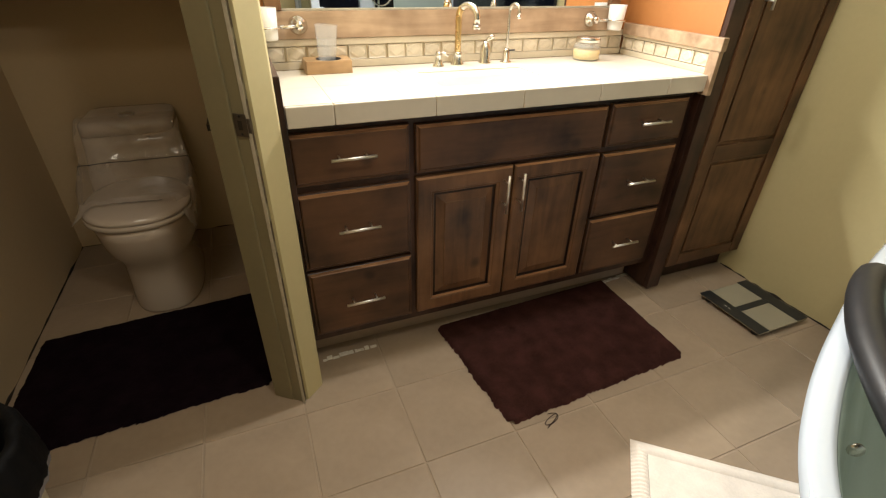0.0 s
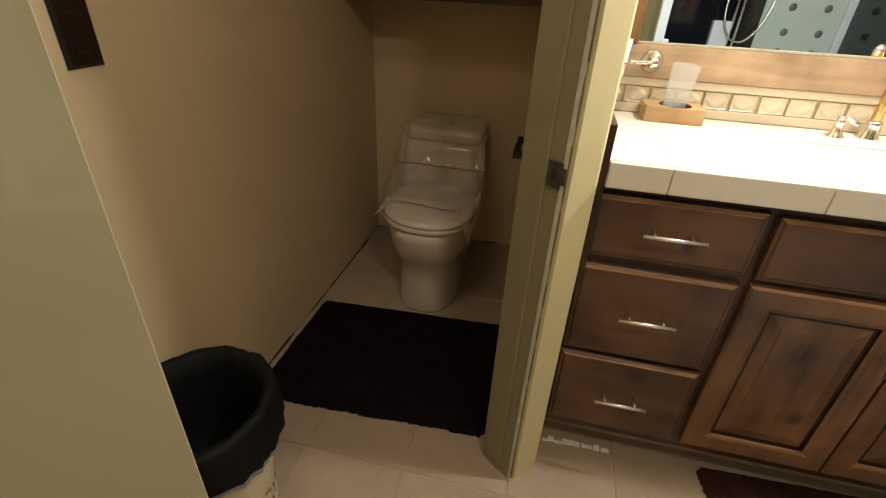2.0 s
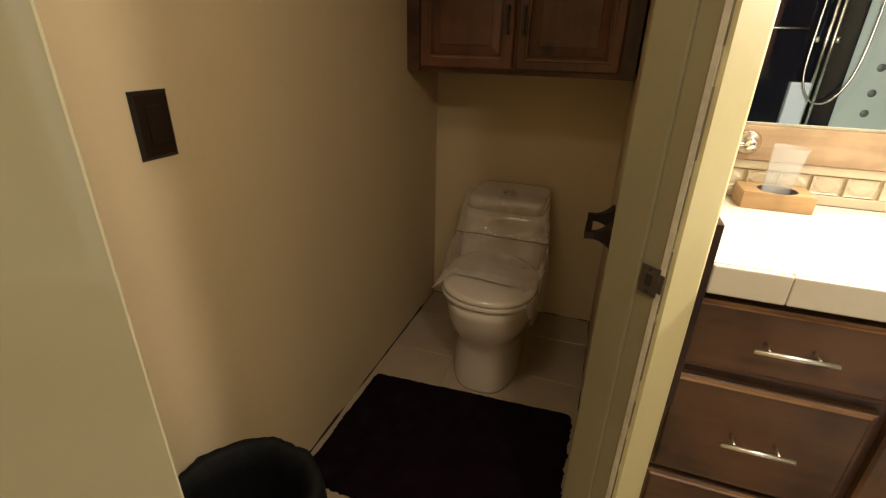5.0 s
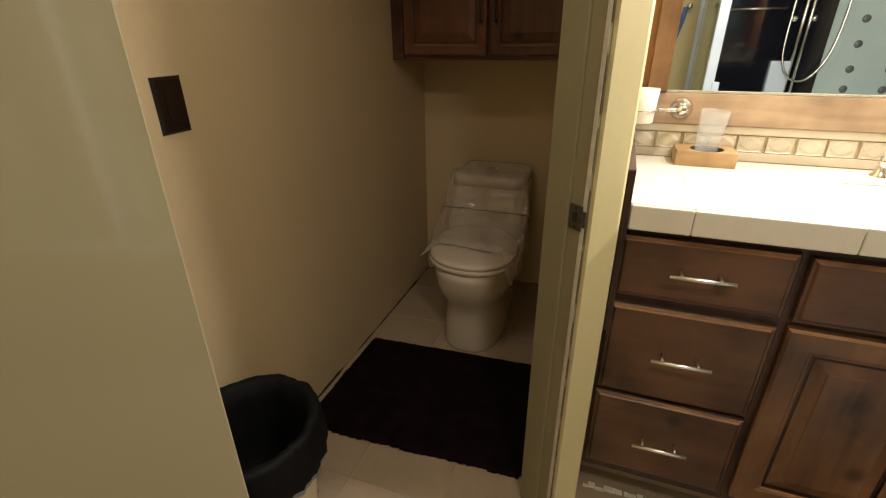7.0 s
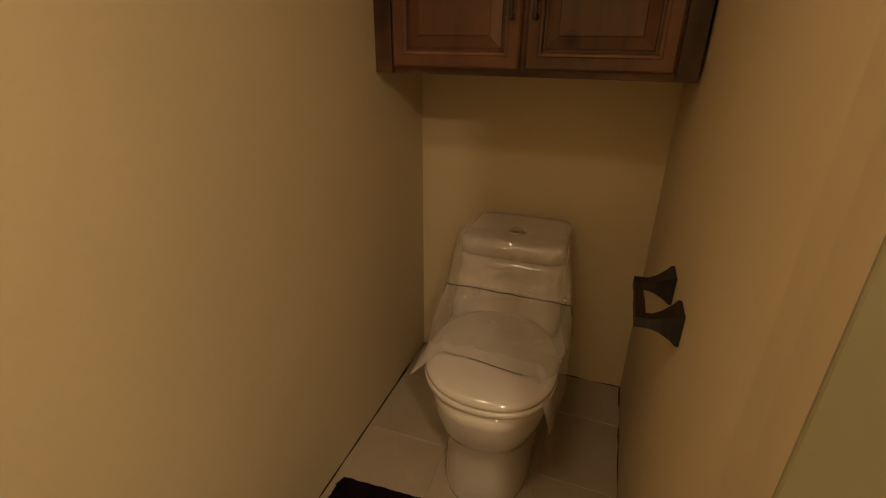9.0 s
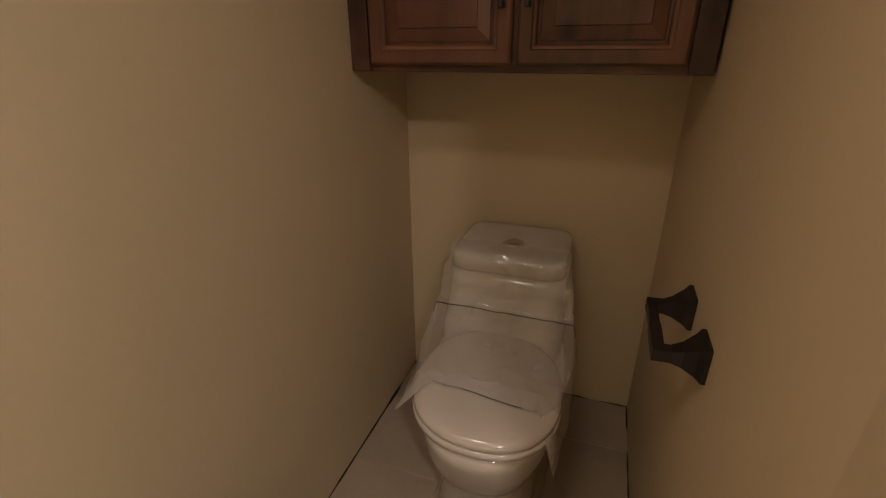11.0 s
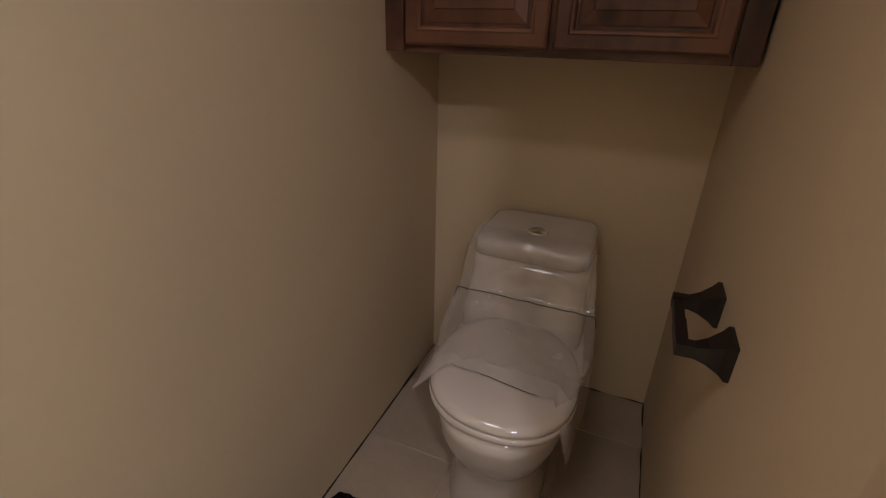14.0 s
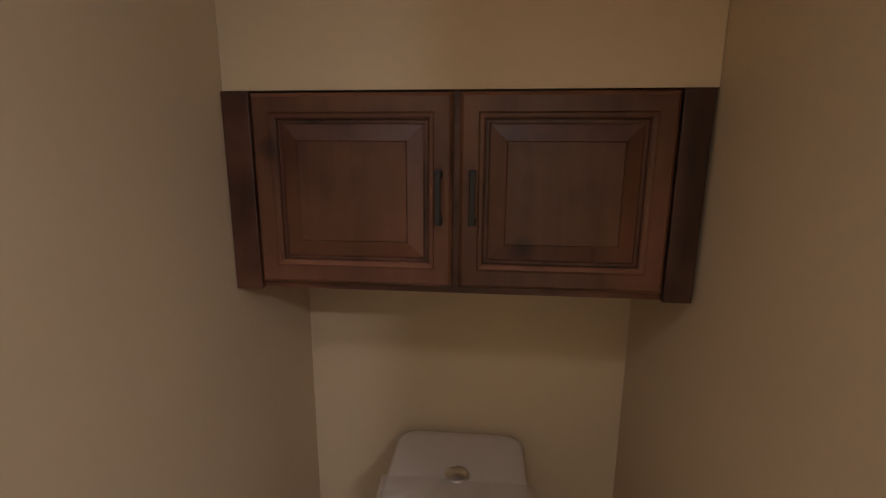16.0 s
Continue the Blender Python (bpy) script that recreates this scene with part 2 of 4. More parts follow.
wt, wg, wm = wn.new("ShaderNodeBsdfTransparent"), wn.new("ShaderNodeBsdfPrincipled"), wn.new("ShaderNodeMixShader")
wg.inputs["Base Color"].default_value, wg.inputs["Roughness"].default_value = (0.62, 0.54, 0.46, 1), 0.06
wg.inputs["Specular IOR Level"].default_value = 1.0
wt.inputs[0].default_value = (0.96, 0.95, 0.93, 1)
wtc, wns, wbm = wn.new("ShaderNodeTexCoord"), wn.new("ShaderNodeTexNoise"), wn.new("ShaderNodeBump")
wns.inputs["Scale"].default_value, wns.inputs["Detail"].default_value, wns.inputs["Distortion"].default_value = 10, 1.5, 0.9
wbm.inputs["Strength"].default_value, wbm.inputs["Distance"].default_value = 0.9, 0.008
wl.new(wtc.outputs["Object"], wns.inputs["Vector"])
wl.new(wns.outputs["Fac"], wbm.inputs["Height"])
wl.new(wbm.outputs[0], wg.inputs["Normal"])
wsh = wn.new("ShaderNodeMapRange")
wsh.inputs["From Min"].default_value, wsh.inputs["From Max"].default_value = 0.42, 0.70
wsh.inputs["To Min"].default_value, wsh.inputs["To Max"].default_value = 0.26, 0.44
wl.new(wns.outputs["Fac"], wsh.inputs["Value"])
wl.new(wsh.outputs[0], wm.inputs[0])
wl.new(wt.outputs[0], wm.inputs[1])
wl.new(wg.outputs[0], wm.inputs[2])
wl.new(wm.outputs[0], wn["Material Output"].inputs["Surface"])


# ---- building helpers ----
def link_mesh(name, bm, mat, smooth=False):
    me = bpy.data.meshes.new(name)
    bm.normal_update()
    bm.to_mesh(me)
    bm.free()
    for mt in (mat if isinstance(mat, (list, tuple)) else [mat]):
        me.materials.append(mt)
    if smooth:
        for p in me.polygons:
            p.use_smooth = True
    return new(name, me)


def part(name, bm, mat, parent=None, label="", smooth=False):
    ob = link_mesh(name, bm, mat, smooth)
    if parent is not None:
        ob.parent = parent
        ob.matrix_parent_inverse = parent.matrix_world.inverted()
    if label:
        tagged(ob, label)
    return ob


def thing(name, label, category, at=(0, 0, 0), group=""):
    ob = new(name)
    ob.empty_display_size = 0.05
    ob.location = at
    bpy.context.view_layer.update()
    return tagged(ob, label, category, group)


def structure(name, bm, mat, label="", category="", smooth=False):
    ob = link_mesh(name, bm, mat, smooth)
    return tagged(ob, label, category, "", "structure")


def box(x0, x1, y0, y1, z0, z1, bevel=0.0, seg=2, bm=None):
    own = bm is None
    b = bmesh.new()
    bmesh.ops.create_cube(b, size=1)
    for v in b.verts:
        v.co = Vector(((x0 + x1) / 2 + v.co.x * (x1 - x0), (y0 + y1) / 2 + v.co.y * (y1 - y0), (z0 + z1) / 2 + v.co.z * (z1 - z0)))
    if bevel:
        bmesh.ops.bevel(b, geom=b.edges[:], offset=bevel, segments=seg, profile=0.5, affect="EDGES")
    if own:
        return b
    join(bm, b)
    return bm


def join(bm, other):
    me = bpy.data.meshes.new("tmp")
    other.to_mesh(me)
    other.free()
    bm.from_mesh(me)
    bpy.data.meshes.remove(me)


def prism(points, z0, z1, bevel=0.0):
    """An upright prism over a plan outline."""
    b = bmesh.new()
    lo = [b.verts.new((x, y, z0)) for x, y in points]
    hi = [b.verts.new((x, y, z1)) for x, y in points]
    b.faces.new(lo[::-1])
    b.faces.new(hi)
    for i in range(len(points)):
        j = (i + 1) % len(points)
        b.faces.new((lo[i], lo[j], hi[j], hi[i]))
    bmesh.ops.recalc_face_normals(b, faces=b.faces[:])
    if bevel:
        bmesh.ops.bevel(b, geom=b.edges[:], offset=bevel, segments=2, profile=0.5, affect="EDGES")
    return b


def lathe(profile, seg=32, at=(0, 0, 0), m=None):
    """A turned body from (radius, height) pairs about z."""
    b = bmesh.new()
    rings = []
    for r, z in profile:
        rings.append([b.verts.new((max(r, 1e-5) * math.cos(2 * math.pi * i / seg), max(r, 1e-5) * math.sin(2 * math.pi * i / seg), z)) for i in range(seg)])
    for a, c in zip(rings, rings[1:]):
        for i in range(seg):
            j = (i + 1) % seg
            b.faces.new((a[i], a[j], c[j], c[i]))
    bmesh.ops.remove_doubles(b, verts=b.verts[:], dist=2e-5)
    bmesh.ops.recalc_face_normals(b, faces=b.faces[:])
    bmesh.ops.transform(b, matrix=Matrix.Translation(at) @ (m or Matrix()), verts=b.verts[:])
    return b


def tube(points, radius, seg=12, cap=True):
    """A round bar along points; radius is one number or one for each point."""
    b = bmesh.new()
    pts = [Vector(p) for p in points]
    rad = radius if isinstance(radius, (list, tuple)) else [radius] * len(pts)
    rings, side = [], None
    for i, p in enumerate(pts):
        way = (pts[min(i + 1, len(pts) - 1)] - pts[max(i - 1, 0)]).normalized()
        if side is None:
            side = way.orthogonal().normalized()
        side = (side - way * side.dot(way)).normalized()
        up = way.cross(side)
        rings.append([b.verts.new(p + rad[i] * (math.cos(2 * math.pi * k / seg) * side + math.sin(2 * math.pi * k / seg) * up)) for k in range(seg)])
    for a, c in zip(rings, rings[1:]):
        for k in range(seg):
            j = (k + 1) % seg
            b.faces.new((a[k], a[j], c[j], c[k]))
    if cap:
        b.faces.new(rings[0][::-1])
        b.faces.new(rings[-1])
    bmesh.ops.recalc_face_normals(b, faces=b.faces[:])
    return b


def loft(rings, cap_lo=True, cap_hi=True):
    """A skin over rings of equal point counts."""
    b = bmesh.new()
    vs = [[b.verts.new(p) for p in r] for r in rings]
    n = len(vs[0])
    for a, c in zip(vs, vs[1:]):
        for k in range(n):
            j = (k + 1) % n
            b.faces.new((a[k], a[j], c[j], c[k]))
    if cap_lo:
        b.faces.new(vs[0][::-1])
    if cap_hi:
        b.faces.new(vs[-1])
    bmesh.ops.recalc_face_normals(b, faces=b.faces[:])
    return b


def raised_panel(x0, x1, z0, z1, y, rail=0.055, thick=0.02, bottom=None):
    """A framed door leaf facing -y: outer frame with moulded inner edge and a raised field."""
    b = bmesh.new()
    def rect(inset, depth):
        return [b.verts.new(p) for p in ((x0 + inset, y + depth, z0 + inset), (x1 - inset, y + depth, z0 + inset), (x1 - inset, y + depth, z1 - inset), (x0 + inset, y + depth, z1 - inset))]
    steps = [(0.0, thick), (0.0, 0.005), (0.003, 0.002), (0.006, 0.0), (rail - 0.012, 0.0), (rail - 0.009, 0.003), (rail - 0.004, 0.0035), (rail - 0.001, 0.006), (rail, 0.012), (rail + 0.005, 0.012), (rail + 0.008, 0.0105), (rail + 0.034, 0.0045), (rail + 0.036, 0.002), (rail + 0.038, 0.002)]
    rings = [rect(i, d) for i, d in steps]
    for m, (a, c) in enumerate(zip(rings, rings[1:])):
        for k in range(4):
            j = (k + 1) % 4
            f = b.faces.new((a[k], a[j], c[j], c[k]))
            # 1: darkened groove faces, 2: upward edges coloured as if lit from above
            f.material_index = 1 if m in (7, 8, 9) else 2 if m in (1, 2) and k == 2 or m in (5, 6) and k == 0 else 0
    b.faces.new(rings[-1])
    b.faces.new(rings[0][::-1])
    bmesh.ops.recalc_face_normals(b, faces=b.faces[:])
    return b


def slab_front(x0, x1, z0, z1, y, thick=0.02):
    """A drawer front facing -y with a shaped edge."""
    b = bmesh.new()
    def rect(inset, depth):
        return [b.verts.new(p) for p in ((x0 + inset, y + depth, z0 + inset), (x1 - inset, y + depth, z0 + inset), (x1 - inset, y + depth, z1 - inset), (x0 + inset, y + depth, z1 - inset))]
    rings = [rect(i, d) for i, d in ((0, thick), (0, 0.008), (0.002, 0.006), (0.008, 0.005), (0.011, 0.001), (0.014, 0.0))]
    for m, (a, c) in enumerate(zip(rings, rings[1:])):
        for k in range(4):
            j = (k + 1) % 4
            f = b.faces.new((a[k], a[j], c[j], c[k]))
            # top bevel is coloured as if lit from above, outer step darkened
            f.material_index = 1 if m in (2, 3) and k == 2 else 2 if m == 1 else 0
    b.faces.new(rings[-1])
    b.faces.new(rings[0][::-1])
    bmesh.ops.recalc_face_normals(b, faces=b.faces[:])
    return b


# ---- walls, ceiling, openings ----
structure("wall_left", box(XL - 0.1, XL, YR - 0.1, YB + 0.1, 0, CEIL), WALL, "warm beige painted wall with light orange-peel texture", "wall")
structure("wall_back", box(XL, XP + 0.13, YB, YB + 0.1, 0, CEIL), WALL, "warm beige painted wall behind the toilet", "wall")
# partition between toilet alcove and vanity, with its cut drywall end
structure("wall_partition", prism([(XP + 0.004, YB), (XP + 0.004, 1.246), (-0.030, 1.170), (-0.003, 1.118), (0.004, 1.116), (0.052, 1.160), (0.056, 1.168), (0.056, YB)], 0, CEIL), OLIVE,
          "olive-cream painted partition wall with a cut drywall end", "wall")
structure("wall_alcove_right", prism([(XP, YB), (XP, 1.330), (-0.0735, 1.262), (-0.0912, 1.1715), (-0.0880, 1.1690), (XP + 0.0035, 1.230), (XP + 0.0035, YB)], 0, CEIL), WALL, "warm beige painted wall beside the toilet", "wall")
structure("wall_vanity", box(0.056, XR + 0.1, YV, YV + 0.1, 0, CEIL), ORANGE, "terracotta orange painted wall above the vanity", "wall")
structure("wall_right", box(XR, XR + 0.1, YR - 0.1, YV, 0, CEIL), OLIVE, "warm beige painted wall beside the tub", "wall")
structure("wall_rear", box(XL, XR, YR - 0.1, YR, 0, CEIL), OLIVE, "warm beige painted wall", "wall")
# unseen header over the opening, added to keep lamp light off the soffit
structure("wall_shade_header", box(XL, -0.092, 1.095, 1.195, 2.02, CEIL - 0.001), WALL, "unseen warm beige header added to shade the wall above the cabinet", "wall")
structure("ceiling", box(XL - 0.1, XR + 0.1, YR - 0.1, YB + 0.1, CEIL, CEIL + 0.1), CEILING, "off-white painted ceiling", "ceiling")

# slanted door jamb at the partition's end: s runs along its face into the alcove, t stands out from it
JD, JO = Vector((-0.081, 0.065, 0)).normalized(), Vector((-0.065, -0.081, 0)).normalized()
JM = Matrix(((JD.x, JO.x, 0, -0.010), (JD.y, JO.y, 0, 1.107), (0, 0, 1, 0), (0, 0, 0, 1)))


def jbox(s0, s1, t0, t1, z0, z1, bevel=0.001, seg=1):
    b = box(s0, s1, t0, t1, z0, z1, bevel, seg)
    bmesh.ops.transform(b, matrix=JM, verts=b.verts[:])
    bmesh.ops.recalc_face_normals(b, faces=b.faces[:])
    return b


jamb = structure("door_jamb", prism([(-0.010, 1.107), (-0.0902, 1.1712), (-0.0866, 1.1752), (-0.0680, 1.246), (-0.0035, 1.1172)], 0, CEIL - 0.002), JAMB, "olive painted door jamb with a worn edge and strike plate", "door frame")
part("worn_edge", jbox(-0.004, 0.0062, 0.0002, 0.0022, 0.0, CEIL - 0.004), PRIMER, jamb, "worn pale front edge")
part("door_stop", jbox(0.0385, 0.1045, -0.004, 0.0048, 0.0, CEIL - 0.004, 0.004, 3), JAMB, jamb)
ck = bmesh.new()
zz = 0.02
while zz < 2.2:
    hh = random.uniform(0.03, 0.14)
    ww = random.uniform(0.0008, 0.0026)
    box(-0.0062, -0.0062 + ww, 1.1088, 1.1168, zz, zz + hh, bm=ck)
    zz += hh + random.uniform(0.0, 0.05)
part("crack", ck, JOINTCRACK, jamb, "ragged dark crack along the plaster edge")
STEEL = material("scuffed_steel", (0.13, 0.112, 0.092), 0.5, metal=1, vary=0.2, scale=60, bump=0.1)
strike = part("strike_plate", jbox(0.003, 0.0355, 0.0024, 0.0040, 0.863, 0.914, 0.0007), STEEL, jamb, "scuffed steel strike plate")
part("latch_hole", jbox(0.015, 0.026, 0.0041, 0.0045, 0.878, 0.899, 0.0001), BRONZE, strike)
lip = jbox(-0.0045, 0.0035, 0.0006, 0.0030, 0.872, 0.905, 0.0008)
part("lip", lip, STEEL, strike, "bent lip of the strike plate")
for hz in (0.869, 0.908):
    sc = lathe([(0, 0), (0.0035, 0), (0.0028, 0.001), (0, 0.0012)], 10)
    bmesh.ops.transform(sc, matrix=JM @ pose(0.020, 0.0041, hz, -90, 0, 0), verts=sc.verts[:])
    part("screw", sc, BRONZE, strike, "", True)

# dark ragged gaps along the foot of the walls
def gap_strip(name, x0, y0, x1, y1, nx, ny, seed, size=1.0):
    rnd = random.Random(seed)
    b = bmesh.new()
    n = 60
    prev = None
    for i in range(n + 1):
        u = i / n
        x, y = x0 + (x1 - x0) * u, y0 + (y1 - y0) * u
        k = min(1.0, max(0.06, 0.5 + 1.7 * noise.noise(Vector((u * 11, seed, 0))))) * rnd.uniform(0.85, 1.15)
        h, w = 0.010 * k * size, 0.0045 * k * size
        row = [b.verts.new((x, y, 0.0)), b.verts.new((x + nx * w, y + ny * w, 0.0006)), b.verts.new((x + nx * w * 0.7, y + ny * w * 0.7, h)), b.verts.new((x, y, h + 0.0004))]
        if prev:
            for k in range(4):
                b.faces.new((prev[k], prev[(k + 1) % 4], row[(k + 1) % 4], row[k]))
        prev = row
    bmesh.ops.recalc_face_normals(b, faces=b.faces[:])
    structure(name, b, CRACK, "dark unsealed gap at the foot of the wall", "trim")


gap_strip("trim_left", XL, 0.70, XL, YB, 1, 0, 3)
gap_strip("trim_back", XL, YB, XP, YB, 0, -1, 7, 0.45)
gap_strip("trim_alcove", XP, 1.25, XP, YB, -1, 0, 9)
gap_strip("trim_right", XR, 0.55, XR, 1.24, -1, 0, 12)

floor = structure("floor", box(XL - 0.1, XR + 0.1, YR - 0.1, YB + 0.1, -0.1, -0.0025), GROUT, "beige ceramic tile floor with pale grout", "floor")

# ---- toilet alcove: wall cabinet ----
CX0, CX1, CZ0, CZ1, CY = XL + 0.002, XP - 0.008, 1.119, 1.465, 2.112
cab = thing("wall_cabinet", "knotty stained wooden wall cabinet with two doors above the toilet", "cabinet", (-0.47, YB, CZ0))
part("body", box(CX0, CX1, CY, YB, CZ0, CZ1, 0.002), REDWOODH, cab)
part("filler_strip", box(CX0, -0.822, CY - 0.018, CY - 0.001, CZ0 + 0.001, CZ1 - 0.001, 0.0015), REDWOODDARK, cab, "stained filler strip with a dark burl")
part("filler_strip", box(-0.121, CX1, CY - 0.018, CY - 0.001, CZ0 + 0.001, CZ1 - 0.001, 0.0015), FRAMEWOOD, cab, "dark stained filler strip")
for x0, x1, hx, lab in ((-0.818, -0.477, -0.499, "left door"), (-0.465, -0.125, -0.443, "right door")):
    # the burl wood in the grooves puts their shade into the colour
    d = part("door", raised_panel(x0, x1, 1.136, 1.460, CY - 0.022, 0.042), [REDWOOD, REDWOODDARK, EDGELITRED], cab)
    h = box(hx - 0.005, hx + 0.005, CY - 0.050, CY - 0.042, 1.248, 1.337, 0.0015)
    for hz in (1.254, 1.331):
        box(hx - 0.006, hx + 0.006, CY - 0.046, CY - 0.021, hz - 0.006, hz + 0.006, 0.0015, bm=h)
    part("handle", h, BRONZE, d, "dark bronze bar handle")

structure("wall_soffit", box(CX0 - 0.001, XP - 0.001, CY - 0.008, YB - 0.001, CZ1 + 0.0005, CEIL), WALL, "warm beige painted wall above the recessed cabinet", "wall")

# ---- toilet ----
toilet = thing("toilet", "white one-piece ceramic toilet wrapped in clear plastic film", "toilet", (-0.45, 2.1, 0))


def oval(cx, cy, z, rx, ry, n=40, power=2.0, front=1.0):
    out = []
    for k in range(n):
        a = 2 * math.pi * k / n
        c, s = math.cos(a), math.sin(a)
        px = math.copysign(abs(c) ** (2 / power), c)
        py = math.copysign(abs(s) ** (2 / power), s)
        out.append((cx + rx * px, cy + ry * py * (front if s < 0 else 1.0), z))
    return out


def tx(y):
    return -0.445 - 0.055 * (y - 1.75)


def bowl_ring(z, half, front, back, power=2.3, n=44):
    """One level of the bowl: rounded nose towards -y, following the slightly turned axis."""
    out = []
    cy, ry = (front + back) / 2, (back - front) / 2
    for x, y, zz in oval(0, cy, z, half, ry, n, power):
        out.append((tx(y) + x, y, zz))
    return out


def tank_ring(z, half, front, back=2.41, r=0.045):
    return [(tx(2.26) + x, y, zz) for x, y, zz in rrect(-half, half, front, back, z, r)]


def rrect(x0, x1, y0, y1, z, r=0.03, n=5):
    pts = []
    for cx, cy, a0 in ((x1 - r, y1 - r, 0), (x0 + r, y1 - r, 90), (x0 + r, y0 + r, 180), (x1 - r, y0 + r, 270)):
        for k in range(n + 1):
            a = radians(a0 + 90 * k / n)
            pts.append((cx + r * math.cos(a), cy + r * math.sin(a), z))
    return pts


part("bowl", loft([bowl_ring(0.0, 0.138, 1.757, 2.39, 2.7), bowl_ring(0.012, 0.139, 1.755, 2.39, 2.7), bowl_ring(0.08, 0.134, 1.760, 2.39, 2.7), bowl_ring(0.17, 0.133, 1.764, 2.39, 2.7), bowl_ring(0.205, 0.138, 1.757, 2.39, 2.65),
                   bowl_ring(0.235, 0.152, 1.740, 2.39, 2.6), bowl_ring(0.265, 0.166, 1.718, 2.39, 2.5), bowl_ring(0.305, 0.176, 1.703, 2.39, 2.4), bowl_ring(0.350, 0.181, 1.693, 2.39, 2.35), bowl_ring(0.380, 0.182, 1.690, 2.39, 2.35),
                   bowl_ring(0.392, 0.172, 1.712, 2.385, 2.35)]), CERAMIC, toilet, "", True)
part("tank", loft([tank_ring(0.36, 0.172, 2.06), tank_ring(0.44, 0.170, 2.085), tank_ring(0.49, 0.166, 2.110), tank_ring(0.55, 0.162, 2.125), tank_ring(0.598, 0.160, 2.132)]), CERAMIC, toilet, "", True)
part("tank_lid", loft([tank_ring(0.6005, 0.1575, 2.136), tank_ring(0.603, 0.161, 2.131), tank_ring(0.637, 0.160, 2.136), tank_ring(0.648, 0.156, 2.144, 2.405), tank_ring(0.6535, 0.146, 2.158, 2.395), tank_ring(0.655, 0.12, 2.18, 2.37, 0.03)]), CERAMIC, toilet, "", True)
part("flush_button", lathe([(0.0, 0.0), (0.029, 0.0), (0.029, 0.004), (0.026, 0.0065), (0.023, 0.0070), (0.0222, 0.0058), (0.0214, 0.0070), (0.0, 0.0078)], 24, (-0.471, 2.232, 0.6545)), HANDLE, toilet, "round chrome flush button", True)
part("seat", loft([bowl_ring(0.393, 0.176, 1.696, 2.10), bowl_ring(0.397, 0.179, 1.692, 2.10), bowl_ring(0.409, 0.179, 1.692, 2.10), bowl_ring(0.412, 0.175, 1.697, 2.095)]), CERAMIC, toilet, "", True)
part("seat_lid", loft([bowl_ring(0.4145, 0.175, 1.697, 2.10), bowl_ring(0.418, 0.178, 1.694, 2.105), bowl_ring(0.428, 0.176, 1.697, 2.105), bowl_ring(0.437, 0.163, 1.714, 2.10), bowl_ring(0.442, 0.125, 1.775, 2.09, 2.2)]), CERAMIC, toilet, "", True)

# clear film draped from the tank over the seat, its front corners hanging loose
def film():
    prof = [(2.205, 0.661), (2.18, 0.661), (2.142, 0.656), (2.124, 0.635), (2.120, 0.600), (2.108, 0.545), (2.088, 0.515), (2.045, 0.492), (1.99, 0.474), (1.94, 0.460), (1.895, 0.451), (1.85, 0.449), (1.822, 0.447)]
    nv, nu = 64, 60
    b = bmesh.new()
    rows = []
    for j in range(nv + 1):
        f = j / nv * (len(prof) - 1)
        i = min(int(f), len(prof) - 2)
        w = f - i
        y, z = [prof[i][k] * (1 - w) + prof[i + 1][k] * w for k in (0, 1)]
        v = j / nv
        half = 0.166 + 0.026 * min(1, max(0, (v - 0.25) * 3.2)) - 0.014 * max(0.0, (v - 0.72) / 0.28)
        drop = 0.05 + 0.07 * min(1, max(0, (v - 0.3) * 2))
        loose = max(0.0, (v - 0.72) / 0.28)
        row = []
        for q in range(nu + 1):
            u = 2 * q / nu - 1
            over = max(0.0, abs(u) - 0.72) / 0.28
            sgn = 1 if u > 0 else -1
            px = tx(y) + (min(abs(u), 0.72) / 0.72 * half + 0.012 * math.sin(over * 1.57) + over * loose * (-0.004 if sgn > 0 else 0.020)) * sgn
            pz = z - drop * over ** 1.25 * (1 + (0.45 if sgn > 0 else -0.70) * loose)
            py = y - (0.105 if sgn > 0 else 0.075) * loose * over - 0.012 * math.sin(u * 3.1) * (v > 0.99)
            fu = abs(u)
            if fu > 0.5 and loose > 0:
                # the loose front corners swing forward and down
                w2 = (fu - 0.5) / 0.5
                if sgn > 0:
                    to = (tx(y) + 0.124 + 0.052 * w2, y - 0.095 * w2, z - 0.085 * w2 ** 1.3)
                else:
                    to = (tx(y) - 0.130 - 0.048 * w2, y - 0.075 * w2, z - 0.030 * w2 ** 1.3)
                px, py, pz = [p * (1 - loose) + q * loose for p, q in zip((px, py, pz), to)]
            wr = 0.0055 * noise.noise(Vector((px * 13, y * 17, z * 9))) + 0.0022 * noise.noise(Vector((px * 41, y * 33, 3.7)))
            wr += 0.006 * over * noise.noise(Vector((y * 30, px * 8, 1.3)))
            row.append(b.verts.new((px + wr * sgn * over, py - wr * 0.3, pz + abs(wr) * (1 - 0.6 * over) + 0.002)))
        rows.append(row)
    for j in range(nv):
        for q in range(nu):
            f = b.faces.new((rows[j][q], rows[j][q + 1], rows[j + 1][q + 1], rows[j + 1][q]))
            f.material_index = 1 if j > nv - 8 + 3 * noise.noise(Vector((q * 0.2, 0, 0))) or (j > nv * 0.8 and (q < 4 or q > nu - 5)) else 0
    hem = [tuple(v.co) for v in rows[-1][16:42]]
    hinge = [tuple(v.co + Vector((0, -0.002, 0.001))) for v in rows[int(nv * 0.52)][4:-4]]
    return b, hem, hinge


fb, hem, hinge = film()
wrap = part("plastic_wrap", fb, [WRAP, DOUBLEFILM], toilet, "crumpled clear plastic film", True)
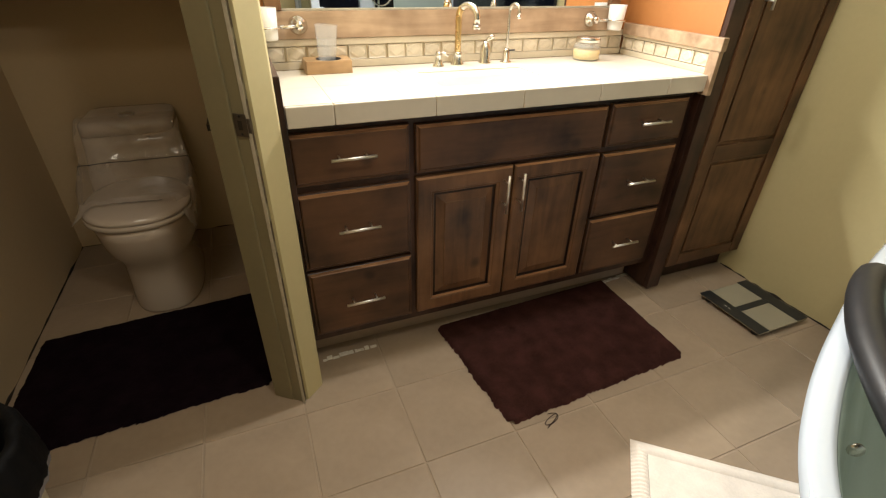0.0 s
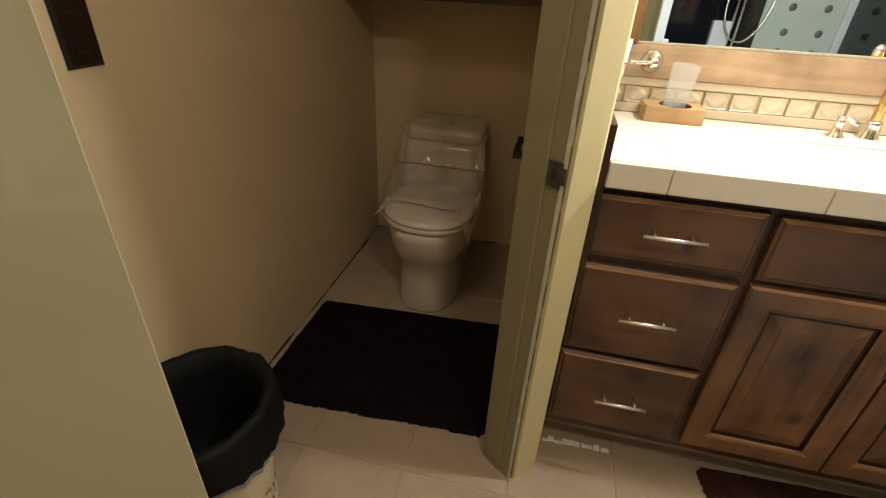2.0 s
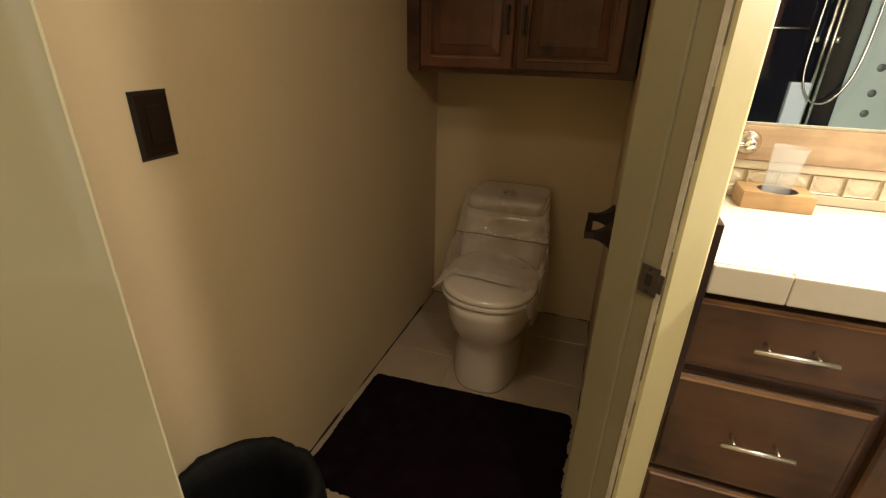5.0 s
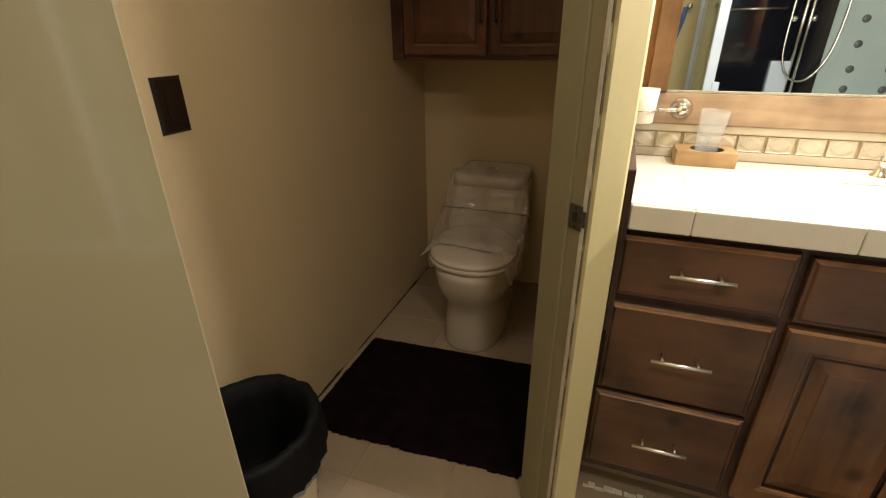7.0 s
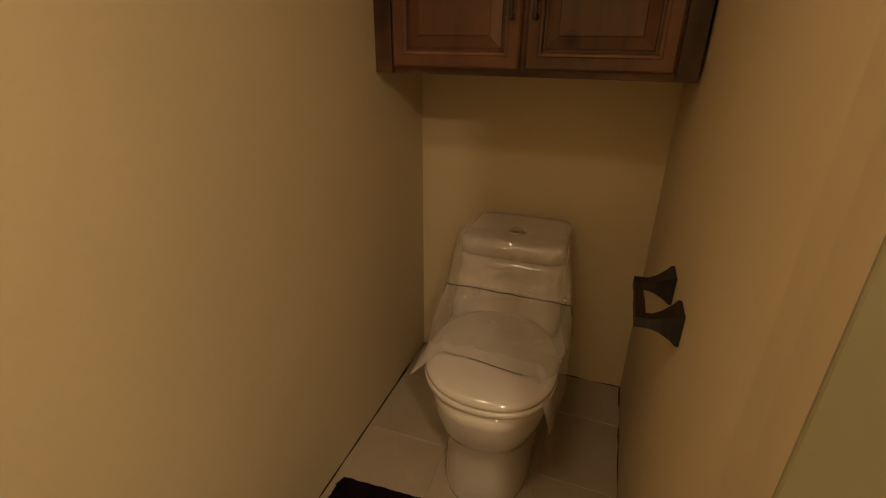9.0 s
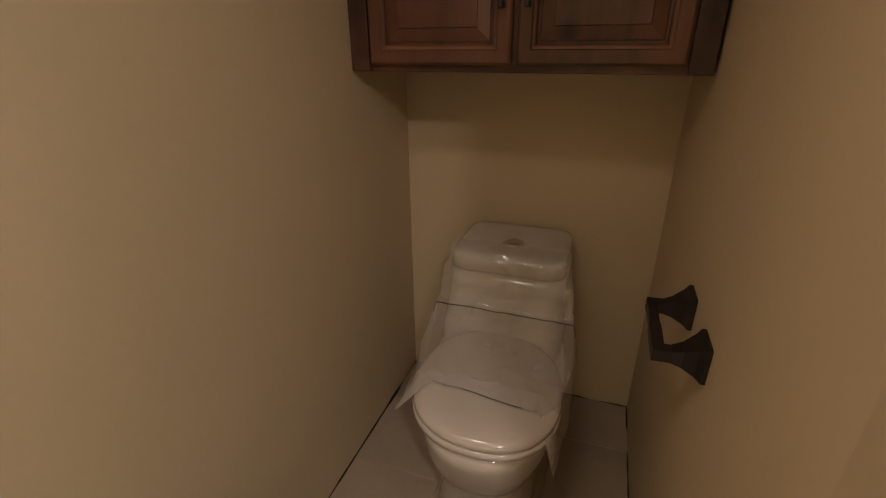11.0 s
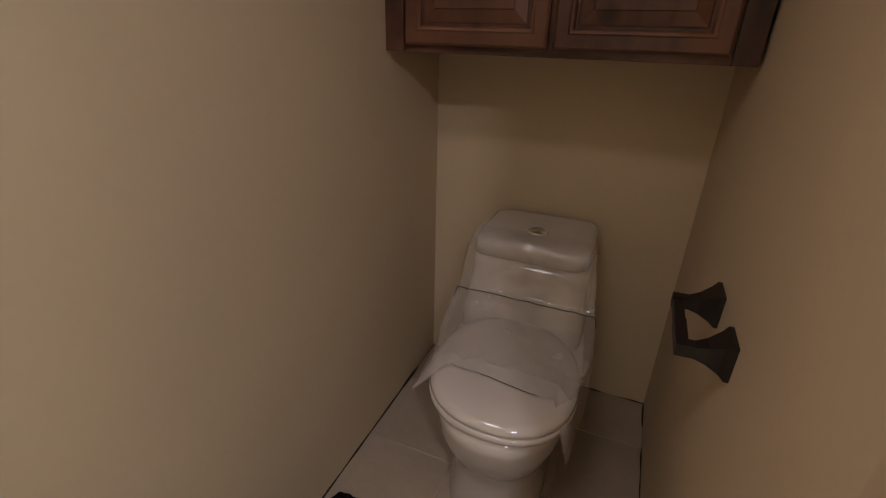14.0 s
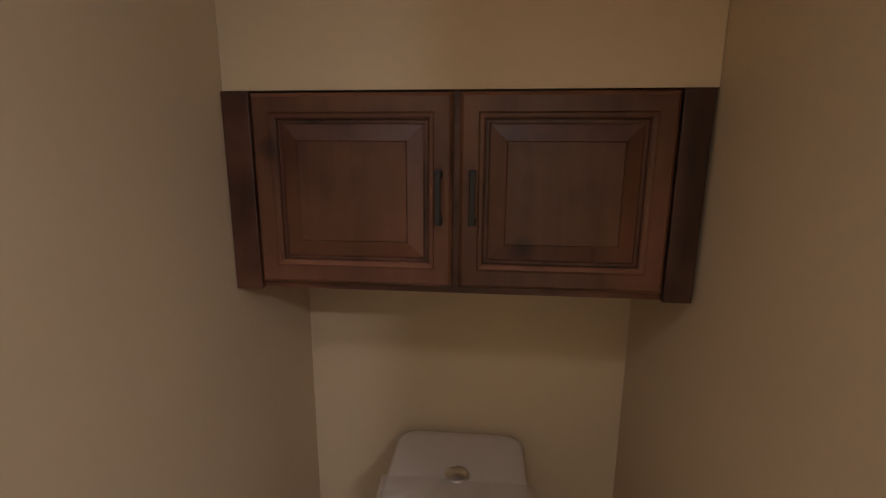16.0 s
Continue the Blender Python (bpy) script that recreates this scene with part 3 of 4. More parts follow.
# thin black tube drawn as the shadow line under the hem
part("hem_shadow_line", tube(hem, 0.0010, 6), RUBBER, wrap)
# second thin black tube, across the film behind the seat
part("film_dark_line", tube(hinge, 0.0014, 6), RUBBER, wrap)

# ---- paper holder, switch, bin ----
holder = thing("toilet_paper_holder", "dark bronze toilet paper holder without a roll on the wall", "paper holder", (XP, 1.785, 0.725))
def square_ring(cy, cz, x, h):
    return [(x, cy - h, cz - h), (x, cy + h, cz - h), (x, cy + h, cz + h), (x, cy - h, cz + h)]
for cy in (1.858, 1.703):
    part("post", loft([square_ring(cy, 0.733, XP - 0.0005, 0.031), square_ring(cy, 0.733, XP - 0.007, 0.031), square_ring(cy, 0.732, XP - 0.016, 0.024), square_ring(cy, 0.729, XP - 0.034, 0.015), square_ring(cy, 0.727, XP - 0.050, 0.0105), square_ring(cy, 0.726, XP - 0.078, 0.0105)]), BRONZE, holder)
part("bar", box(XP - 0.0785, XP - 0.059, 1.705, 1.781, 0.715, 0.7365, 0.002), BRONZE, holder)
part("bar_sleeve", box(XP - 0.0775, XP - 0.060, 1.780, 1.856, 0.7165, 0.735, 0.002), BRONZE, holder)

plate = thing("light_switch", "dark brown rocker light switch plate on the wall", "switch", (XL, 1.0, 1.08))
pl = [[(XL + 0.0005, 0.964, 1.024), (XL + 0.0005, 1.038, 1.024), (XL + 0.0005, 1.038, 1.139), (XL + 0.0005, 0.964, 1.139)], [(XL + 0.002, 0.964, 1.024), (XL + 0.002, 1.038, 1.024), (XL + 0.002, 1.038, 1.139), (XL + 0.002, 0.964, 1.139)], [(XL + 0.007, 0.970, 1.030), (XL + 0.007, 1.032, 1.030), (XL + 0.007, 1.032, 1.133), (XL + 0.007, 0.970, 1.133)]]
part("plate", loft(pl), SWITCH, plate)
rk = [[(XL + 0.0072, 0.985, 1.048), (XL + 0.0072, 1.017, 1.048), (XL + 0.0072, 1.017, 1.115), (XL + 0.0072, 0.985, 1.115)], [(XL + 0.010, 0.986, 1.049), (XL + 0.010, 1.016, 1.049), (XL + 0.0085, 1.016, 1.114), (XL + 0.0085, 0.986, 1.114)]]
part("rocker", loft(rk), SWITCH, plate)
part("wall_edge", box(XL + 0.0002, XL + 0.0006, 0.9625, 1.0395, 1.0225, 1.1405), PRIMER, plate, "pale sliver of unpainted wall round the plate")

bn = thing("waste_bin", "cream enamel waste bin lined with a black bag", "waste bin", (-0.697, 0.855, 0))
BX, BY = -0.697, 0.855
part("body", lathe([(0.0, 0.0), (0.112, 0.0), (0.116, 0.006), (0.116, 0.014), (0.112, 0.022), (0.114, 0.034), (0.145, 0.370), (0.147, 0.374), (0.143, 0.374), (0.110, 0.024), (0.0, 0.022)], 48, (BX, BY, 0.001)), CREAM, bn, "", True)
dec = bmesh.new()
for k in range(70):
    a, zz, w = random.uniform(0, 6.283), random.uniform(0.036, 0.11), random.uniform(0.004, 0.010)
    r = 0.1135 + (zz - 0.034) * 0.117 + 0.0012
    d = lathe([(0, 0), (w, 0.0), (w * 0.6, 0.0006), (0, 0.0008)], 7)
    bmesh.ops.scale(d, vec=(1.0, random.uniform(0.35, 0.6), 1), verts=d.verts[:])
    bmesh.ops.transform(d, matrix=pose(BX + r * math.cos(a), BY + r * math.sin(a), zz, 0, 0, math.degrees(a)) @ pose(0, 0, 0, 0, 84, 0) @ pose(0, 0, 0, 0, 0, random.uniform(0, 180)), verts=d.verts[:])
    join(dec, d)
tagged(part("leaf_pattern", dec, DECAL, bn, "faded brown leaf pattern near the base"), kind="stuff")


def bag():
    b = bmesh.new()
    n = 96
    prof = [(0.078, 0.05), (0.103, 0.22), (0.122, 0.34), (0.136, 0.383), (0.1500, 0.3905), (0.1600, 0.388), (0.1635, 0.376), (0.1645, 0.34), (0.1640, 0.30), (0.1635, 0.275)]
    rings = []
    for m, (r, z) in enumerate(prof):
        ring = []
        for k in range(n):
            a = 2 * math.pi * k / n
            wob = 0.0050 * noise.noise(Vector((math.cos(a) * 3.2, math.sin(a) * 3.2, z * 9))) + 0.0034 * noise.noise(Vector((math.cos(a) * 11, math.sin(a) * 11, z * 5)))
            hang = (0.020 * noise.noise(Vector((math.cos(a) * 1.6, math.sin(a) * 1.6, 5))) + 0.008 * noise.noise(Vector((math.cos(a) * 7, math.sin(a) * 7, 2)))) * max(0, m - 5) / 4
            ring.append(b.verts.new((BX + (r + wob * (1 + (m > 3))) * math.cos(a), BY + (r + wob * (1 + (m > 3))) * math.sin(a), z + hang + (0.004 * noise.noise(Vector((math.cos(a) * 5, math.sin(a) * 5, 8))) if m > 2 else 0))))
        rings.append(ring)
    for p, q in zip(rings, rings[1:]):
        for k in range(n):
            b.faces.new((p[k], p[(k + 1) % n], q[(k + 1) % n], q[k]))
    b.faces.new(rings[0][::-1])
    bmesh.ops.recalc_face_normals(b, faces=b.faces[:])
    return b, [tuple(v.co) for v in rings[-1]]


bb, hemline = bag()
bag_ob = part("bin_bag", bb, BAG, bn, "black plastic bag folded over the rim", True)
hb = bmesh.new()
lo = []
for x, y, z in hemline:
    w = 0.010 + 0.012 * (0.5 + 0.5 * noise.noise(Vector((x * 12, y * 12, 1))))
    r = math.hypot(x - BX, y - BY)
    lo.append((hb.verts.new((x, y, z + 0.001)), hb.verts.new((BX + (x - BX) * (r - 0.004) / r, BY + (y - BY) * (r - 0.004) / r, z - w))))
for k in range(len(lo)):
    a, c = lo[k], lo[(k + 1) % len(lo)]
    hb.faces.new((a[0], c[0], c[1], a[1]))
part("bag_hem", hb, BAGGREY, bag_ob, "greyish translucent hem of the bag", True)

# ---- rugs ----
def rug(name, corners, mat, label, seed, height=0.016):
    """A pile rug with an uneven, slightly ragged outline."""
    rnd = random.Random(seed)
    b = bmesh.new()
    nu, nv = 96, 66
    grid = []
    a, bb, c, d = [Vector(p) for p in corners]
    for i in range(nu + 1):
        row = []
        for j in range(nv + 1):
            u, v = i / nu, j / nv
            # rounded corners
            du, dv = min(u, 1 - u) * nu, min(v, 1 - v) * nv
            p = a * (1 - u) * (1 - v) + bb * u * (1 - v) + c * u * v + d * (1 - u) * v
            if du < 2 and dv < 2:
                p += (a * 0.25 + bb * 0.25 + c * 0.25 + d * 0.25 - p) * 0.012 * (2 - du) * (2 - dv)
            edge = min(du, dv)
            z = height * (0.12 if edge == 0 else 0.8 if edge == 1 else 1.0)
            z += 0.0025 * noise.noise(Vector((p.x * 9, p.y * 9, seed))) + rnd.uniform(-0.0016, 0.0016) * (edge > 0)
            wob = 0.006 * noise.noise(Vector((p.x * 22, p.y * 22, seed * 3.0))) + rnd.uniform(-0.004, 0.004) if edge == 0 else 0.0
            row.append(b.verts.new((p.x + wob, p.y + wob, max(z, 0.001))))
        grid.append(row)
    for i in range(nu):
        for j in range(nv):
            b.faces.new((grid[i][j], grid[i + 1][j], grid[i + 1][j + 1], grid[i][j + 1]))
    bmesh.ops.solidify(b, geom=b.faces[:], thickness=0.001)
    bmesh.ops.recalc_face_normals(b, faces=b.faces[:])
    return tagged(link_mesh(name, b, mat, True), label, "rug")


rug("toilet_rug", ((-0.850, 1.184), (-0.090, 1.224), (-0.086, 1.755), (-0.848, 1.712)), RUGDARK, "dark plum-brown pile rug in front of the toilet", 3)
rug("bath_rug", ((0.560, 0.790), (1.298, 0.826), (1.312, 1.318), (0.507, 1.287)), RUG, "maroon-brown pile rug in front of the vanity", 5)

# ---- vanity ----
VF = 1.238      # face frame
vanity = thing("vanity_cabinet", "dark stained knotty alder vanity with drawers and two doors", "cabinet", (0.75, YV, 0))
part("body", box(0.060, 1.452, VF, YV, 0.125, 0.845, 0.001), FRAMEWOOD, vanity)
part("toe_kick", box(0.060, 1.452, VF + 0.10, YV, 0.0, 0.124), TILE, vanity, "tiled toe kick in shadow")
FRONT = 1.218


def bar_handle(parent, x0, x1, z, y, upright=False):
    b = bmesh.new()
    if upright:
        join(b, tube([(z, y, x0), (z, y, x1)], 0.0046, 12))
        for q in (x0 + 0.2 * (x1 - x0), x1 - 0.2 * (x1 - x0)):
            join(b, tube([(z, y, q), (z, y + 0.034, q)], 0.0028, 8))
    else:
        join(b, tube([(x0, y, z), (x1, y, z)], 0.0046, 12))
        for q in (x0 + 0.2 * (x1 - x0), x1 - 0.2 * (x1 - x0)):
            join(b, tube([(q, y, z), (q, y + 0.034, z)], 0.0028, 8))
    return part("handle", b, HANDLE, parent, "brushed nickel bar pull", True)


for x0, x1, hx0, hx1 in ((0.066, 0.394, 0.168, 0.290), (1.088, 1.420, 1.196, 1.318)):
    for z0, z1, hz in ((0.678, 0.824, 0.750), (0.410, 0.656, 0.535), (0.156, 0.398, 0.275)):
        d = part("drawer_front", slab_front(x0, x1, z0, z1, FRONT), [DARKWOOD, EDGELIT, GLAZESHADE], vanity)
        bar_handle(d, hx0, hx1, hz + 0.007, FRONT - 0.033)
part("false_front", slab_front(0.412, 1.074, 0.674, 0.820, FRONT), [DARKWOOD, EDGELIT, GLAZESHADE], vanity)
for x0, x1, hx in ((0.412, 0.738, 0.706), (0.744, 1.074, 0.762)):
    d = part("door", raised_panel(x0, x1, 0.158, 0.660, FRONT, 0.058), [DARKWOODV, GLAZESHADE, EDGELIT], vanity)
    bar_handle(d, 0.512, 0.642, hx, FRONT - 0.033, True)
part("side_splash", box(0.058, 0.072, 1.186, YV - 0.002, 0.60, 0.972, 0.002), FRAMEWOOD, vanity, "dark stained side board")

# countertop with a sunken basin
counter = thing("countertop", "cream tiled countertop with a rectangular sink", "countertop", (0.75, 1.4, 0.845))
SX0, SX1, SY0, SY1 = 0.515, 0.885, 1.285, 1.500
C0, C1, CF, CB = 0.073, 1.452, 1.192, YV
part("substrate", loft([[(x, y, z) for x, y in ((C0, CF + 0.012), (C1, CF + 0.012), (C1, SY0), (SX0, SY0), (SX0, SY1), (SX1, SY1), (SX1, SY0 + 0.0002), (C1, SY0 + 0.0002), (C1, CB), (C0, CB))] for z in (0.847, TOP - 0.003)]), COUNTERGROUT, counter)
xs = (C0, 0.190, 0.461, 0.732, 1.003, 1.274, C1)
ys = (CF + 0.0125, 1.385, CB - 0.014)
J = 0.0005
for x0, x1 in zip(xs, xs[1:]):
    part("edge_tile", box(x0 + J, x1 - J, CF, CF + 0.0115, 0.8465, TOP, 0.0035, 3), COUNTER, counter)
    for y0, y1 in zip(ys, ys[1:]):
        # keep the sink's opening free
        pieces = []
        ox0, ox1, oy0, oy1 = max(x0, SX0), min(x1, SX1), max(y0, SY0), min(y1, SY1)
        if ox0 >= ox1 or oy0 >= oy1:
            pieces.append((x0, x1, y0, y1))
        else:
            if x0 < ox0:
                pieces.append((x0, ox0, y0, y1))
            if ox1 < x1:
                pieces.append((ox1, x1, y0, y1))
            if y0 < oy0:
                pieces.append((ox0, ox1, y0, oy0))
            if oy1 < y1:
                pieces.append((ox0, ox1, oy1, y1))
        tb = bmesh.new()
        for q in pieces:
            box(q[0] + (J if q[0] == x0 else 0), q[1] - (J if q[1] == x1 else 0), q[2] + (J if q[2] == y0 else 0), q[3] - (J if q[3] == y1 else 0), TOP - 0.006, TOP, bm=tb)
        part("top_tile", tb, COUNTER, counter)
def basin_ring(i, z):
    return [(SX0 + i, SY0 + i, z), (SX1 - i, SY0 + i, z), (SX1 - i, SY1 - i, z), (SX0 + i, SY1 - i, z)]
bs = [basin_ring(-0.004, TOP - 0.001), basin_ring(0.0, TOP - 0.003), basin_ring(0.012, TOP - 0.02), basin_ring(0.03, TOP - 0.055), basin_ring(0.06, TOP - 0.068)]
part("sink", loft(bs, cap_lo=False), SINK, counter, "cream recessed sink basin")
part("drain", lathe([(0, 0), (0.02, 0), (0.022, 0.002), (0.014, 0.003), (0, 0.001)], 20, (0.70, 1.40, TOP - 0.0675)), CHROME, counter, "", True)

# backsplash, boards, mirror
# pale broken mortar edge where the floor tile stops under the cabinets
def mortar_edge(x0, x1, y0, y1, seed):
    rnd = random.Random(seed)
    b = bmesh.new()
    x = x0
    while x < x1:
        w = rnd.uniform(0.008, 0.035)
        d = rnd.uniform(0.010, 0.020)
        yy = y0 + (y1 - y0) * (x - x0) / (x1 - x0) + rnd.uniform(-0.003, 0.003)
        box(x, min(x + w, x1), yy, yy + d, 0.0002, rnd.uniform(0.0015, 0.004), 0.0006, 1, b)
        x += w + rnd.uniform(0.0, 0.006)
    structure("trim_mortar", b, MORTAR, "pale broken mortar edge under the cabinet", "trim")


MORTAR = material("pale_mortar", (0.74, 0.70, 0.62), 0.9, vary=0.2, scale=40, bump=0.5)
mortar_edge(0.075, 0.27, 1.262, 1.268, 4)
mortar_edge(1.30, 1.50, 1.300, 1.322, 6)

structure("trim_board", box(0.074, 1.390, YV - 0.018, YV, 0.990, 1.068, 0.002), BOARD, "pale wooden board under the mirror", "trim")
structure("trim_liner_low", box(0.074, 1.440, YV - 0.014, YV, TOP + 0.0005, 0.924, 0.002), LINER, "cream tile liner along the counter", "trim")
structure("trim_liner_high", box(0.074, 1.440, YV - 0.014, YV, 0.9685, 0.9895, 0.003), LINER, "cream tile liner above the relief tiles", "trim")
structure("trim_side_low", box(1.440, 1.4535, 1.215, YV - 0.0145, TOP + 0.0005, 0.920, 0.002), LINER, "cream tile liner beside the counter", "trim")
structure("trim_side_high", box(1.440, 1.4535, 1.215, YV - 0.0145, 0.9645, 0.9745, 0.002), LINER, "cream tile liner beside the counter", "trim")
structure("trim_side_cap", box(1.430, 1.4535, 1.170, YV - 0.0185, 0.975, 1.016, 0.002), BOARD, "wooden cap board beside the counter", "trim")
structure("trim_side_end", box(1.434, 1.4535, 1.176, 1.214, 0.836, 0.9745, 0.002), BOARD, "wooden end strip beside the counter", "trim")

mirror = thing("wall_mirror", "large wall mirror in a stained wooden frame above the vanity", "mirror", (0.74, YV, 1.07))
part("glass_pane", box(0.137, 1.345, YV - 0.010, YV - 0.004, 1.073, 2.05), MIRROR, mirror)
part("edge_bead", box(0.137, 1.345, YV - 0.0155, YV - 0.0105, 1.0685, 1.0745, 0.001), PRIMER, mirror, "pale bevelled lower edge")
part("frame_side", box(0.088, 0.1365, YV - 0.022, YV - 0.001, 1.0690, 2.05, 0.003), MIRRORWOOD, mirror)
part("frame_side", box(1.3455, 1.392, YV - 0.022, YV - 0.001, 1.0690, 2.05, 0.003), MIRRORWOOD, mirror)
part("frame_top", box(0.088, 1.392, YV - 0.022, YV - 0.001, 2.0505, 2.10, 0.003), MIRRORWOOD, mirror)

# relief tiles with a carved diamond
splash = structure("backsplash", box(0.074, 1.440, YV - 0.006, YV - 0.001, 0.9245, 0.968), JOINT, "row of cream relief tiles with carved diamonds", "backsplash")
splash_side = structure("backsplash_side", box(1.448, 1.4535, 1.215, YV - 0.0145, 0.9205, 0.964), JOINT, "row of cream relief tiles beside the counter", "backsplash")


def relief_tile(w, h):
    """Faces -y: a flat border, a raised diamond with lower corners."""
    b = bmesh.new()
    def ring(k, y):
        return [b.verts.new((-w / 2 * k, y, -h / 2 * k)), b.verts.new((0, y, -h / 2 * k)), b.verts.new((w / 2 * k, y, -h / 2 * k)), b.verts.new((w / 2 * k, y, 0)), b.verts.new((w / 2 * k, y, h / 2 * k)), b.verts.new((0, y, h / 2 * k)), b.verts.new((-w / 2 * k, y, h / 2 * k)), b.verts.new((-w / 2 * k, y, 0))]
    rings = [ring(1, 0), ring(1, -0.005), ring(0.96, -0.006), ring(0.88, -0.0045)]
    for p, q in zip(rings, rings[1:]):
        for k in range(8):
            b.faces.new((p[k], p[(k + 1) % 8], q[(k + 1) % 8], q[k]))
    r = rings[-1]
    mids = [r[1], r[3], r[5], r[7]]
    inner = [b.verts.new((v.co.x * 0.82, -0.0064, v.co.z * 0.82)) for v in mids]
    for k in range(4):
        c = r[(2 * k + 2) % 8]
        m0, m1 = mids[k], mids[(k + 1) % 4]
        dip = b.verts.new((c.co.x * 0.72, -0.0036, c.co.z * 0.72))
        b.faces.new((m0, c, dip))
        b.faces.new((c, m1, dip))
        b.faces.new((m0, dip, inner[k]))
        b.faces.new((dip, m1, inner[(k + 1) % 4]))
        b.faces.new((dip, inner[(k + 1) % 4], inner[k]))
    b.faces.new(inner[::-1])
    bmesh.ops.recalc_face_normals(b, faces=b.faces[:])
    return b


rt = None
for k in range(21):
    x = 0.163 - 0.033 - 0.066 + 0.0655 * k + 0.033
    if x > 1.425:
        break
    if rt is None:
        ob = part("tile", relief_tile(0.0585, 0.041), SPLASH, splash)
        rt = ob.data
    else:
        ob = new("tile", rt)
        ob.parent = splash
    ob.location = (x + random.uniform(-0.001, 0.001), YV - 0.0062, 0.946)
    ob.rotation_euler = (0, radians(random.uniform(-1.2, 1.2)), 0)
for k in range(7):
    ob = new("tile", rt)
    ob.parent = splash_side
    ob.location = (1.4478, 1.248 + 0.0605 * k, 0.942)
    ob.rotation_euler = (0, 0, radians(-90))
    ob.scale = (0.95, 1, 0.95)

# ---- things on the counter ----
def turned(name, label, category, at, pieces):
    """A thing made of named lathe or tube pieces."""
    t = thing(name, label, category, at)
    for pn, bm, mat, lab in pieces:
        part(pn, bm, mat, t, lab, True)
    return t


def arc(cx, cy, z0, z1, reach, drop, dirx=0.25, n=22):
    """A gooseneck: up from (cx, cy), over, and down towards -y."""
    r = reach / 2
    pts = [(cx, cy, z0 + (z1 - r - z0) * k / 6) for k in range(7)]
    dx, dy = dirx, -math.sqrt(1 - dirx * dirx)
    for k in range(1, n + 1):
        a = math.pi * k / n
        d = r - r * math.cos(a)
        pts.append((cx + dx * d, cy + dy * d, z1 - r + r * math.sin(a)))
    x, y, z = pts[-1]
    pts.append((x, y, z - drop))
    return pts


FY = 1.588
spout = arc(0.692, FY, TOP + 0.03, 1.086, 0.072, 0.020, 0.52)
turned("faucet", "gooseneck faucet in brass and brushed nickel on the counter", "faucet", (0.692, FY, TOP), [
    ("base", lathe([(0.0, 0), (0.023, 0), (0.023, 0.004), (0.019, 0.012), (0.0165, 0.034), (0.0175, 0.040), (0.013, 0.043), (0, 0.043)], 24, (0.692, FY, TOP)), CHROME, ""),
    ("riser", tube(spout[:13], 0.0105, 14), BRASS, "brass-toned lower pipe"),
    ("spout", tube(spout[12:], 0.0108, 14), CHROME, ""),
    ("nozzle", tube([spout[-1], (spout[-1][0], spout[-1][1], spout[-1][2] - 0.012)], 0.0135, 14), CHROME, "")])
turned("faucet_lever", "brushed nickel lever control beside the faucet", "faucet", (0.798, FY, TOP), [
    ("body", lathe([(0, 0), (0.022, 0), (0.022, 0.004), (0.018, 0.010), (0.0185, 0.045), (0.016, 0.056), (0.009, 0.068), (0.007, 0.072), (0, 0.073)], 24, (0.798, FY, TOP)), CHROME, ""),
    ("lever", tube([(0.798, FY, TOP + 0.068), (0.803, FY - 0.008, TOP + 0.080), (0.815, FY - 0.012, TOP + 0.088), (0.822, FY - 0.014, TOP + 0.089)], [0.005, 0.0055, 0.008, 0.007], 12), CHROME, "")])
slim = arc(0.883, FY, TOP + 0.03, 1.088, 0.046, 0.010, 0.25)
turned("filter_tap", "slim gooseneck drinking water tap on the counter", "faucet", (0.883, FY, TOP), [
    ("base", lathe([(0, 0), (0.020, 0), (0.020, 0.003), (0.0125, 0.007), (0.0115, 0.040), (0.008, 0.047), (0, 0.048)], 20, (0.883, FY, TOP)), CHROME, ""),
    ("spout", tube(slim, 0.0055, 12), CHROME, ""),
    ("tip", tube([slim[-1], (slim[-1][0], slim[-1][1], slim[-1][2] - 0.010)], 0.0068, 12), CHROME, ""),
    ("lever", tube([(0.883, FY - 0.006, TOP + 0.040), (0.908, FY - 0.016, TOP + 0.043)], [0.0035, 0.0025], 8), RUBBER, "small black lever")])
turned("soap_dispenser", "small brushed nickel soap pump on the counter", "soap dispenser", (0.618, FY - 0.010, TOP), [
    ("base", lathe([(0, 0), (0.020, 0), (0.020, 0.003), (0.014, 0.010), (0.0095, 0.028), (0.011, 0.034), (0.009, 0.047), (0, 0.049)], 20, (0.618, FY - 0.010, TOP)), CHROME, ""),
    ("nozzle", tube([(0.618, FY - 0.010, TOP + 0.042), (0.628, FY - 0.020, TOP + 0.045), (0.644, FY - 0.036, TOP + 0.037)], 0.0042, 10), CHROME, "")])

jar = thing("candle_jar", "clear glass jar with pale yellow wax and a metal lid", "candle", (1.210, 1.56, TOP))
part("glass", lathe([(0, 0.0005), (0.046, 0.0005), (0.051, 0.006), (0.052, 0.040), (0.046, 0.056), (0.041, 0.062), (0.041, 0.068), (0.038, 0.068), (0.038, 0.062), (0.043, 0.055), (0.049, 0.040), (0.048, 0.006), (0.044, 0.0035), (0, 0.0035)], 36, (1.210, 1.56, TOP)), JARGLASS, jar, "", True)
part("wax", lathe([(0, 0.0045), (0.0435, 0.0045), (0.0475, 0.008), (0.0483, 0.036), (0.030, 0.037), (0, 0.036)], 36, (1.210, 1.56, TOP)), WAX, jar, "pale yellow wax", True)
part("lid", lathe([(0.042, 0.062), (0.0445, 0.063), (0.0445, 0.076), (0.042, 0.079), (0, 0.080)], 36, (1.210, 1.56, TOP)), CHROME, jar, "silver screw ring", True)

